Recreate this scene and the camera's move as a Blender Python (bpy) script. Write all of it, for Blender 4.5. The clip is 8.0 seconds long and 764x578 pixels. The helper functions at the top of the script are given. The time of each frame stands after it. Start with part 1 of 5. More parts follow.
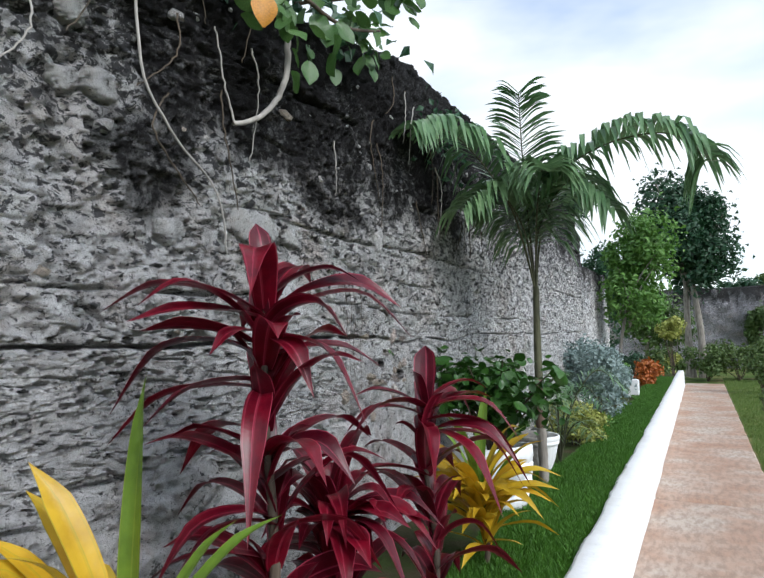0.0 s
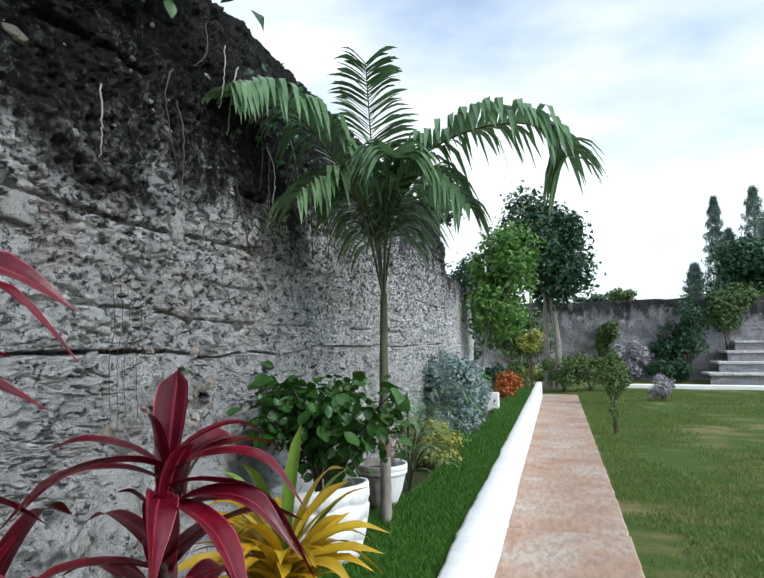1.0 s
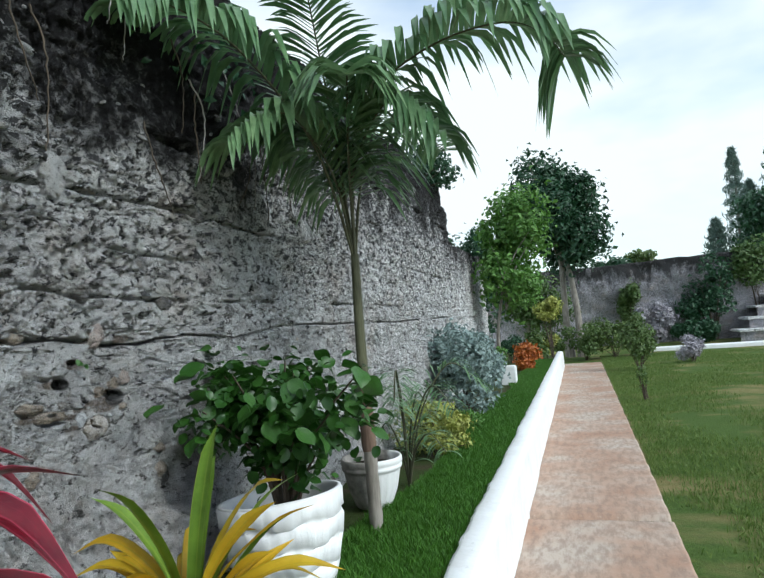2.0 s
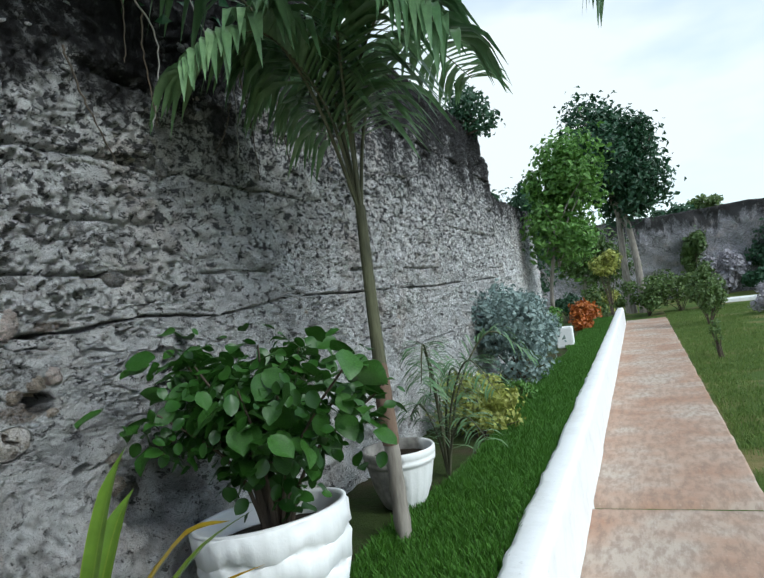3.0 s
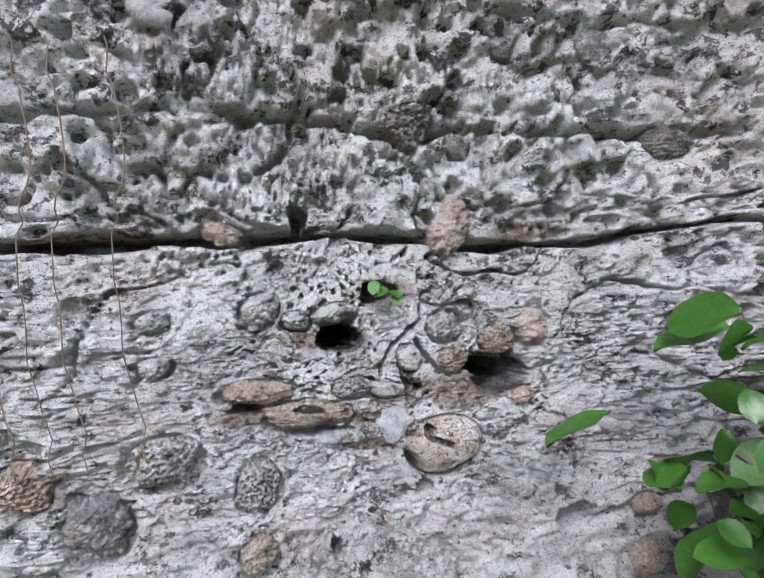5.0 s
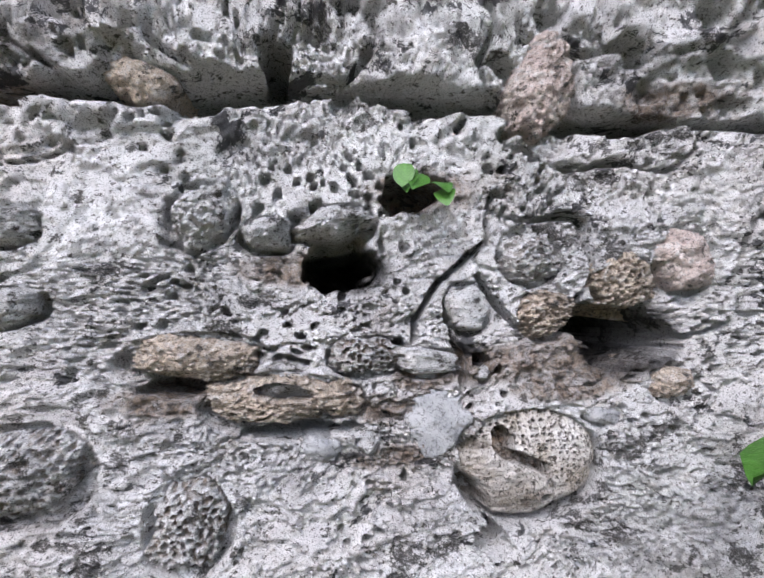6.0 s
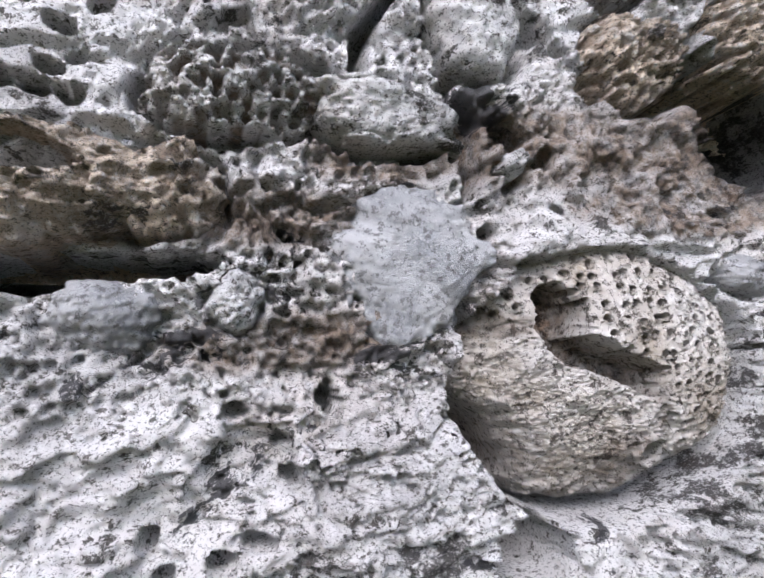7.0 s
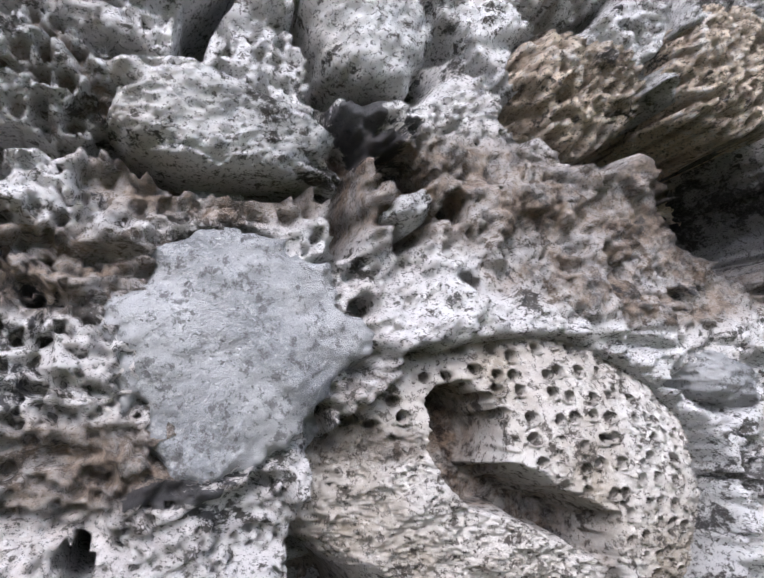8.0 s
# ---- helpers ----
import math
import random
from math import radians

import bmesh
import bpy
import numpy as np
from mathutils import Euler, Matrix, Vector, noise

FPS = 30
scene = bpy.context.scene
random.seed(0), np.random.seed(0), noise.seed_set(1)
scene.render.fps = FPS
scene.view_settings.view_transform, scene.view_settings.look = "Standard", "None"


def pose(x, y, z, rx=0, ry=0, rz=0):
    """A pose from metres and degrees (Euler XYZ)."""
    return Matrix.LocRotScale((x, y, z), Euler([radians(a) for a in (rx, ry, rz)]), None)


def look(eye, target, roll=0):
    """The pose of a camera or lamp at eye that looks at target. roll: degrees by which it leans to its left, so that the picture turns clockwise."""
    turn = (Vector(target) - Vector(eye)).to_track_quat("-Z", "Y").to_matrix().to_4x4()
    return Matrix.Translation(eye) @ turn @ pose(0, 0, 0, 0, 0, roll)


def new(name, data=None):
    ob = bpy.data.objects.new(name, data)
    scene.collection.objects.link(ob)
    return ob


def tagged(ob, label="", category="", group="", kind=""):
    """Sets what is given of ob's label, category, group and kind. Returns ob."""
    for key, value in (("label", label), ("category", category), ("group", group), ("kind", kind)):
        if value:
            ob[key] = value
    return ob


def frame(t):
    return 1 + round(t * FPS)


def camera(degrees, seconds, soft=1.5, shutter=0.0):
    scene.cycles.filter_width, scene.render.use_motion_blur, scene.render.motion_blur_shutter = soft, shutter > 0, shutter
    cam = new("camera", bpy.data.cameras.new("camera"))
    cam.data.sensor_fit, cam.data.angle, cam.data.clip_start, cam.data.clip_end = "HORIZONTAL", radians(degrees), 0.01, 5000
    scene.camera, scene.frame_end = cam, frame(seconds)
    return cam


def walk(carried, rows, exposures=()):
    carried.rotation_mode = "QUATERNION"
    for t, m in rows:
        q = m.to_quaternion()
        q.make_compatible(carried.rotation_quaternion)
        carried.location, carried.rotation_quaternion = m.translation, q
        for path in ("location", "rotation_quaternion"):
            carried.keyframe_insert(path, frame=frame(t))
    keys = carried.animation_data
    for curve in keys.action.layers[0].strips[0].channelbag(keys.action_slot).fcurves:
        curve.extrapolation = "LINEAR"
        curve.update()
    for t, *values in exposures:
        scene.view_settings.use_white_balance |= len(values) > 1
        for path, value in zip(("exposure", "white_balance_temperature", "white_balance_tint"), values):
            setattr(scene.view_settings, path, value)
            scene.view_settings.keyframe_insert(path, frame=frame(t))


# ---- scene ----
cam = camera(64.1, 8.0)
PATH = [
    (0, (0.424, 0.886, 1.408), (-0.495, 2.656, 1.56), -1.0),
    (0.5, (0.473, 1.249, 1.401), (-0.248, 3.11, 1.533), -0.2),
    (1, (0.423, 1.626, 1.433), (-0.125, 3.542, 1.608), -0.3),
    (1.5, (0.415, 1.951, 1.407), (-0.087, 3.884, 1.507), -3.0),
    (1.7, (0.45, 2.121, 1.374), (-0.092, 4.043, 1.493), -3.7),
    (2.8, (0.459, 2.823, 1.349), (-0.267, 4.686, 1.408), -6.2),
    (3, (0.415, 2.961, 1.347), (-0.359, 4.805, 1.375), -7.4),
    (3.3, (0.402, 3.138, 1.355), (-0.671, 4.825, 1.402), -6.1),
    (3.5, (0.334, 3.218, 1.363), (-0.866, 4.816, 1.43), -6.5),
    (4, (0.164, 3.448, 1.388), (-1.407, 4.686, 1.437), -7.0),
    (4.5, (-0.06, 3.627, 1.362), (-1.839, 4.539, 1.406), -5.6),
    (5, (-0.321, 3.781, 1.309), (-2.264, 4.254, 1.325), -4.4),
    (5.2, (-0.395, 3.82, 1.282), (-2.372, 4.122, 1.274), -5.1),
    (6.3, (-0.789, 3.89, 1.176), (-2.765, 4.184, 1.271), -2.4),
    (6.5, (-0.854, 3.894, 1.136), (-2.811, 4.268, 1.3), -3.2),
    (7, (-0.972, 3.923, 1.102), (-2.883, 4.484, 1.281), -2.8),
    (7.5, (-1.021, 3.954, 1.101), (-2.899, 4.605, 1.324), -0.9),
    (8, (-1.025, 3.968, 1.116), (-2.859, 4.68, 1.474), -0.5),
]
walk(cam, [(t, look(eye, target, roll)) for t, eye, target, roll in PATH],
     exposures=[(0, 0.15, 6150, 8), (1.5, 0.1, 6080, 3), (3.0, 0.0, 6000, 1), (3.5, 0.0, 6000, 2), (4.0, 0.25, 6080, 8), (4.5, 0.9, 6150, 14), (5.0, 1.15, 6200, 16), (6.4, 1.4, 6220, 18), (8.0, 1.5, 6200, 17)])

# ---- light ----
world = bpy.data.worlds.new("world")
scene.world = world
world.use_nodes = True
wt = world.node_tree
sky = wt.nodes.new("ShaderNodeTexSky")
sky.sky_type, sky.sun_disc = "NISHITA", False
sky.sun_elevation, sky.sun_rotation = radians(39), radians(107)
sky_at = wt.nodes.new("ShaderNodeTexCoord")
sky_map = wt.nodes.new("ShaderNodeMapping")
sky_map.inputs["Scale"].default_value = (1.0, 1.0, 2.6)
cloud = wt.nodes.new("ShaderNodeTexNoise")
cloud.inputs["Scale"].default_value, cloud.inputs["Detail"].default_value = 1.7, 5.0
cover = wt.nodes.new("ShaderNodeValToRGB")
cover.color_ramp.elements[0].position, cover.color_ramp.elements[1].position = 0.40, 0.60
cover.color_ramp.elements[0].color = (0.22, 0.22, 0.22, 1)
sky_mix = wt.nodes.new("ShaderNodeMix")
sky_mix.data_type = "RGBA"
sky_mix.inputs["B"].default_value = (11.0, 11.2, 11.4, 1)
wt.links.new(sky_at.outputs["Generated"], sky_map.inputs["Vector"])
wt.links.new(sky_map.outputs[0], cloud.inputs["Vector"])
wt.links.new(cloud.outputs["Fac"], cover.inputs[0])
wt.links.new(cover.outputs[0], sky_mix.inputs["Factor"])
glare = wt.nodes.new("ShaderNodeMix")
glare.data_type, glare.blend_type = "RGBA", "MULTIPLY"
glare.inputs["Factor"].default_value = 1.0
glare.inputs["B"].default_value = (2.6, 2.6, 2.6, 1)
wt.links.new(sky.outputs[0], glare.inputs["A"])
wt.links.new(glare.outputs["Result"], sky_mix.inputs["A"])
wt.links.new(sky_mix.outputs["Result"], wt.nodes["Background"].inputs[0])
wt.nodes["Background"].inputs[1].default_value = 0.092
sun = new("sun", bpy.data.lights.new("sun", "SUN"))
sun.data.energy, sun.data.angle, sun.data.color = 2.4, radians(32), (1.0, 0.98, 0.95)
sun.matrix_world = look((7.6, 2.6, 6.3), (0, 5, 0))


# ---- materials ----
class Nodes:
    """A small builder for node materials."""

    def __init__(self, name, rough=0.8, metal=0.0, spec=0.4):
        self.m = bpy.data.materials.new(name)
        self.m.use_nodes = True
        self.t = self.m.node_tree
        self.b = self.t.nodes["Principled BSDF"]
        self.b.inputs["Roughness"].default_value = rough
        self.b.inputs["Metallic"].default_value = metal
        self.b.inputs["Specular IOR Level"].default_value = spec
        self.at = self.t.nodes.new("ShaderNodeTexCoord").outputs["Object"]

    def link(self, a, b):
        self.t.links.new(a, b)

    def mapped(self, scale, rot=(0, 0, 0)):
        n = self.t.nodes.new("ShaderNodeMapping")
        n.inputs["Scale"].default_value, n.inputs["Rotation"].default_value = scale, rot
        self.link(self.at, n.inputs["Vector"])
        return n.outputs[0]

    def noise(self, scale, detail=4, rough=0.55, at=None, twist=0.0):
        n = self.t.nodes.new("ShaderNodeTexNoise")
        for key, v in (("Scale", scale), ("Detail", detail), ("Roughness", rough), ("Distortion", twist)):
            n.inputs[key].default_value = v
        self.link(at or self.at, n.inputs["Vector"])
        return n.outputs["Fac"]

    def cells(self, scale, at=None, feature="F1", out="Distance"):
        n = self.t.nodes.new("ShaderNodeTexVoronoi")
        n.feature = feature
        n.inputs["Scale"].default_value = scale
        self.link(at or self.at, n.inputs["Vector"])
        return n.outputs[out]

    def ramp(self, fac, *stops):
        n = self.t.nodes.new("ShaderNodeValToRGB")
        e = n.color_ramp.elements
        while len(e) < len(stops):
            e.new(0.5)
        for el, (p, c) in zip(e, stops):
            el.position, el.color = p, (*c, 1) if isinstance(c, tuple) else (c, c, c, 1)
        self.link(fac, n.inputs[0])
        return n.outputs[0]

    def mix(self, fac, a, b, blend="MIX"):
        n = self.t.nodes.new("ShaderNodeMix")
        n.data_type, n.blend_type = "RGBA", blend
        for key, v in (("Factor", fac), ("A", a), ("B", b)):
            if isinstance(v, (int, float)):
                n.inputs[key].default_value = v
            elif isinstance(v, tuple):
                n.inputs[key].default_value = (*v, 1)
            else:
                self.link(v, n.inputs[key])
        return n.outputs["Result"]

    def maths(self, op, a, b=0.0):
        n = self.t.nodes.new("ShaderNodeMath")
        n.operation = op
        for k, v in enumerate((a, b)):
            if isinstance(v, (int, float)):
                n.inputs[k].default_value = v
            else:
                self.link(v, n.inputs[k])
        return n.outputs[0]

    def axis(self, name):
        n = self.t.nodes.new("ShaderNodeSeparateXYZ")
        self.link(self.at, n.inputs[0])
        return n.outputs[name]

    def island(self):
        return self.t.nodes.new("ShaderNodeNewGeometry").outputs["Random Per Island"]

    def chance(self):
        return self.t.nodes.new("ShaderNodeObjectInfo").outputs["Random"]

    def attr(self, name):
        n = self.t.nodes.new("ShaderNodeAttribute")
        n.attribute_name = name
        return n

    def bump(self, height, strength, dist):
        n = self.t.nodes.new("ShaderNodeBump")
        n.inputs["Strength"].default_value, n.inputs["Distance"].default_value = strength, dist
        self.link(height, n.inputs["Height"])
        if self.b.inputs["Normal"].is_linked:
            self.link(self.b.inputs["Normal"].links[0].from_socket, n.inputs["Normal"])
        self.link(n.outputs[0], self.b.inputs["Normal"])
        return self

    def colour(self, c):
        if isinstance(c, tuple):
            self.b.inputs["Base Color"].default_value = (*c, 1)
        else:
            self.link(c, self.b.inputs["Base Color"])
        return self

    def rough(self, r):
        self.link(r, self.b.inputs["Roughness"])
        return self


def coral_rock(name, tint, crusted=True, specks=0.9):
    """Weathered coral limestone: chalky grains, crisp dark specks for black lichen and for small pits' shade, earthy
    stains, crusted black high up.
    """
    n = Nodes(name, 0.95, spec=0.12)
    flat = n.mapped((1.0, 1.0, 1.4))
    base = n.ramp(n.noise(9.0, 7, 0.65), (0.38, tuple(0.60 * v for v in tint)), (0.5, tint), (0.60, tuple(min(0.84, 1.25 * v) for v in tint)))
    base = n.mix(n.ramp(n.noise(3.1, 3), (0.54, 0.0), (0.74, 0.45)), base, (0.56, 0.43, 0.36))
    base = n.mix(n.ramp(n.noise(4.4, 4), (0.58, 0.0), (0.74, 0.5)), base, (0.36, 0.43, 0.38))
    base = n.mix(n.ramp(n.noise(13.0, 6, 0.7), (0.55, 0.0), (0.72, 0.5)), base, (0.40, 0.30, 0.23))
    grain = n.noise(60.0, 8, 0.74, at=flat)
    fine = n.noise(240.0, 7, 0.76, at=flat)
    dust = n.noise(760.0, 6, 0.8, at=flat)
    pores = n.cells(95.0, at=n.mapped((1.0, 1.0, 1.3)))
    # pale faces of the grains; dark specks paint lichen, dirt and small pits' shade
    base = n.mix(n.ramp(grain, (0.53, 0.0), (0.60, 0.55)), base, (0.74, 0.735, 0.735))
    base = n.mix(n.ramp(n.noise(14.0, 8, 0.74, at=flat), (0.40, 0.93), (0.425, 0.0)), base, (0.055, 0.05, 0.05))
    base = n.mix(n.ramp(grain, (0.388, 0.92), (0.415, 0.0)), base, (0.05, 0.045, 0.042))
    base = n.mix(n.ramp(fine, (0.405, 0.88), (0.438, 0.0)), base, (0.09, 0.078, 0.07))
    base = n.mix(n.ramp(fine, (0.545, 0.0), (0.60, 0.55)), base, (0.78, 0.77, 0.765))
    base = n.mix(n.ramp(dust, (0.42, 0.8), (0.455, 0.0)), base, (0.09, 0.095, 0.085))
    base = n.mix(n.ramp(dust, (0.54, 0.0), (0.62, 0.5)), base, (0.80, 0.79, 0.78))
    # brown stains on the wall; on bedded stones the pits' painted shade
    earth_and_shade = n.maths("MULTIPLY", n.attr("earth_and_shade").outputs["Fac"], n.ramp(n.noise(70.0, 7, 0.74), (0.36, 0.35), (0.56, 0.92)))
    base = n.mix(earth_and_shade, base, n.ramp(n.noise(150.0, 7, 0.74), (0.40, (0.045, 0.034, 0.027)), (0.58, (0.30, 0.225, 0.17))))
    if crusted:
        rise = n.maths("SUBTRACT", n.axis("Z"), 1.45)
        spot = n.noise(21.0, 8, 0.74, at=flat, twist=0.4)
        lichen = n.ramp(n.maths("ADD", spot, n.maths("MULTIPLY", rise, 0.095)), (0.565, 0.0), (0.588, specks))
        base = n.mix(lichen, base, (0.045, 0.045, 0.05))
        # the black crust high up, in streaks
        streak = n.noise(2.6, 8, 0.72, at=n.mapped((1.0, 1.0, 0.42)))
        blackened = n.ramp(n.maths("ADD", streak, n.maths("MULTIPLY", n.maths("SUBTRACT", n.axis("Z"), 1.95), 0.26)), (0.58, 0.0), (0.70, 0.92))
        base = n.mix(blackened, base, (0.035, 0.034, 0.035))
        # patches from the mesh: black crust, and shade painted into hollows
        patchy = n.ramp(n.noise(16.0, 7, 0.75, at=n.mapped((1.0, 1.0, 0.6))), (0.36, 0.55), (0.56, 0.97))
        base = n.mix(n.maths("MULTIPLY", n.attr("blackened").outputs["Fac"], patchy), base, (0.020, 0.019, 0.02))
    n.colour(base)
    n.bump(n.noise(24.0, 8, 0.74, at=flat), 1.0, 0.016)
    n.bump(grain, 1.0, 0.010)
    n.bump(pores, 0.7, 0.004)
    n.bump(fine, 1.0, 0.008)
    n.bump(dust, 1.0, 0.0038)
    return n.m


def leaf_paint(name, low, high, rough=0.45, vein=0.0, stripe=None, thin=0.25):
    """Leaves: colour by leaf, mottled; stripe: a second colour in bands along the leaf."""
    n = Nodes(name, rough, spec=0.5)
    pick = n.mix(0.5, n.island(), n.chance())
    c = n.mix(pick, low, high)
    c = n.mix(n.ramp(n.noise(18.0, 3), (0.35, 0.5), (0.65, 0.0)), c, tuple(0.55 * v for v in low))
    if stripe:
        band = n.attr("across").outputs["Fac"]
        wav = n.t.nodes.new("ShaderNodeTexNoise")
        wav.noise_dimensions = "2D"
        wav.inputs["Scale"].default_value = 1.0
        v = n.t.nodes.new("ShaderNodeCombineXYZ")
        n.link(n.maths("MULTIPLY", band, 2.6), v.inputs[0])
        n.link(n.maths("MULTIPLY", n.island(), 40.0), v.inputs[1])
        n.link(v.outputs[0], wav.inputs["Vector"])
        c = n.mix(n.ramp(wav.outputs["Fac"], (0.60, 0.0), (0.74, 0.75)), c, stripe)
    n.colour(c)
    n.b.inputs["Subsurface Weight"].default_value = 0.0
    if thin:
        n.b.inputs["Transmission Weight"].default_value = 0.0
        tr = n.t.nodes.new("ShaderNodeBsdfTranslucent")
        mx = n.t.nodes.new("ShaderNodeMixShader")
        mx.inputs[0].default_value = thin
        n.link(c, tr.inputs[0])
        n.link(n.b.outputs[0], mx.inputs[1])
        n.link(tr.outputs[0], mx.inputs[2])
        n.link(mx.outputs[0], n.t.nodes["Material Output"].inputs[0])
    n.bump(n.noise(55.0, 3), 0.25, 0.004)
    return n.m


def bark(name, a, b):
    n = Nodes(name, 0.85)
    n.colour(n.ramp(n.noise(9.0, 5, at=n.mapped((3, 3, 0.6))), (0.3, a), (0.7, b)))
    n.bump(n.noise(30.0, 5, at=n.mapped((3, 3, 0.5))), 0.6, 0.006)
    return n.m


def concrete_paint():
    n = Nodes("path_concrete", 0.85)
    c = n.ramp(n.noise(1.3, 6, 0.6), (0.36, (0.37, 0.215, 0.145)), (0.5, (0.43, 0.30, 0.225)), (0.62, (0.47, 0.39, 0.325)))
    c = n.mix(n.ramp(n.noise(14.0, 5, 0.7, at=n.mapped((1.6, 0.5, 1))), (0.40, 0.6), (0.56, 0.0)), c, (0.24, 0.17, 0.13))
    c = n.mix(n.ramp(n.noise(70.0, 4), (0.62, 0.0), (0.75, 0.6)), c, (0.52, 0.44, 0.36))
    n.colour(c).bump(n.noise(45.0, 5, 0.7), 0.5, 0.006)
    return n.m


def white_paint(name, darkening):
    n = Nodes(name, 0.55)
    # brown dirt patches and specks over the white
    c = n.mix(n.ramp(n.noise(5.0, 6, 0.65), (0.5, 0.0), (0.8, darkening)), (0.83, 0.83, 0.83), (0.42, 0.38, 0.33))
    c = n.mix(n.ramp(n.noise(38.0, 5, 0.7), (0.62, 0.0), (0.72, darkening)), c, (0.30, 0.28, 0.25))
    n.colour(c).bump(n.noise(28.0, 5), 0.35, 0.006)
    return n.m


def ground_paint(name, grass, dry, scale, amount):
    n = Nodes(name, 0.95, spec=0.15)
    c = n.ramp(n.noise(30.0, 5, 0.7), (0.3, tuple(0.6 * v for v in grass)), (0.7, grass))
    c = n.mix(n.ramp(n.noise(scale, 5, 0.6, at=n.mapped((1.0, 1.7, 1.0))), (0.46, 0.0), (0.66, amount)), c, dry)
    n.colour(c).bump(n.noise(60.0, 4, 0.7), 0.8, 0.02)
    return n.m


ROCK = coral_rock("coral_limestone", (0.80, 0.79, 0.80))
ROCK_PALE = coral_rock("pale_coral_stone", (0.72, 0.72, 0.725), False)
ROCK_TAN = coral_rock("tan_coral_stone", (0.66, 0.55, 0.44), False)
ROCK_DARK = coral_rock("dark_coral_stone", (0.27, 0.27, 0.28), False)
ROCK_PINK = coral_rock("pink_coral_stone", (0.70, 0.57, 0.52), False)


def smooth_stone():
    n = Nodes("smooth_grey_stone", 0.92, spec=0.2)
    c = n.ramp(n.noise(34.0, 7, 0.65), (0.36, (0.27, 0.28, 0.295)), (0.62, (0.50, 0.505, 0.515)))
    c = n.mix(n.ramp(n.noise(300.0, 7, 0.78), (0.42, 0.75), (0.465, 0.0)), c, (0.13, 0.125, 0.125))
    c = n.mix(n.ramp(n.noise(620.0, 6, 0.78), (0.53, 0.0), (0.62, 0.5)), c, (0.62, 0.62, 0.62))
    n.colour(c).bump(n.noise(80.0, 8, 0.74), 1.0, 0.006).bump(n.noise(420.0, 7, 0.78), 1.0, 0.004).bump(n.noise(1100.0, 5, 0.75), 1.0, 0.0018)
    return n.m


def star_coral():
    n = Nodes("star_coral_skeleton", 0.95, spec=0.12)
    c = n.ramp(n.noise(30.0, 7, 0.65), (0.36, (0.38, 0.33, 0.27)), (0.48, (0.55, 0.51, 0.47)), (0.62, (0.68, 0.655, 0.63)))
    c = n.mix(n.ramp(n.noise(110.0, 7, 0.74), (0.39, 0.9), (0.44, 0.0)), c, (0.07, 0.06, 0.052))
    c = n.mix(n.ramp(n.noise(430.0, 7, 0.78), (0.42, 0.88), (0.465, 0.0)), c, (0.10, 0.085, 0.075))
    c = n.mix(n.ramp(n.noise(520.0, 5, 0.75), (0.54, 0.0), (0.62, 0.55)), c, (0.74, 0.72, 0.68))
    # cup, crevice and tube floors carry painted shade; the broken side is earthy
    c = n.mix(n.maths("MULTIPLY", n.attr("earth_and_shade").outputs["Fac"], n.ramp(n.noise(160.0, 6, 0.7), (0.36, 0.5), (0.56, 1.0))), c, n.ramp(n.noise(210.0, 6, 0.7), (0.44, (0.028, 0.020, 0.016)), (0.66, (0.26, 0.19, 0.14))))
    n.colour(c).bump(n.noise(150.0, 7, 0.74), 1.0, 0.006).bump(n.noise(560.0, 7, 0.78), 1.0, 0.0036)
    return n.m


ROCK_SMOOTH, ROCK_STAR = smooth_stone(), star_coral()
FAR_ROCK = coral_rock("far_rampart_stone", (0.30, 0.285, 0.33), True, 0.5)
CONCRETE, KERB_WHITE, POT_WHITE = concrete_paint(), white_paint("kerb_whitewash", 0.35), white_paint("pot_white_paint", 0.12)
LAWN = ground_paint("lawn_soil", (0.085, 0.14, 0.03), (0.25, 0.195, 0.09), 0.9, 0.8)
BED_SOIL = ground_paint("bed_soil", (0.05, 0.075, 0.02), (0.07, 0.05, 0.035), 2.2, 0.8)
POT_SOIL = ground_paint("potting_soil", (0.035, 0.026, 0.018), (0.06, 0.045, 0.03), 6.0, 0.6)
GRASS_BED = leaf_paint("bed_grass", (0.045, 0.14, 0.010), (0.09, 0.23, 0.022), 0.6)
GRASS_LAWN = leaf_paint("lawn_grass", (0.085, 0.19, 0.022), (0.21, 0.26, 0.07), 0.65)
RED_LEAF = leaf_paint("red_cordyline_leaf", (0.030, 0.001, 0.007), (0.24, 0.003, 0.017), 0.33, stripe=(0.70, 0.10, 0.17), thin=0.2)
YELLOW_LEAF = leaf_paint("yellow_green_leaf", (0.72, 0.40, 0.015), (0.52, 0.40, 0.03), 0.38, stripe=(0.20, 0.28, 0.03))
GREEN_STRAP = leaf_paint("green_strap_leaf", (0.10, 0.20, 0.02), (0.20, 0.32, 0.04), 0.38, stripe=(0.36, 0.42, 0.07))
ROUND_LEAF = leaf_paint("round_shrub_leaf", (0.022, 0.080, 0.010), (0.068, 0.180, 0.027), 0.36)
PALM_LEAF = leaf_paint("palm_leaflet", (0.095, 0.21, 0.085), (0.25, 0.38, 0.19), 0.3)
SILVER_LEAF = leaf_paint("silver_shrub_leaf", (0.19, 0.27, 0.25), (0.40, 0.49, 0.47), 0.5)
LIME_LEAF = leaf_paint("lime_shrub_leaf", (0.28, 0.34, 0.05), (0.52, 0.50, 0.15), 0.45)
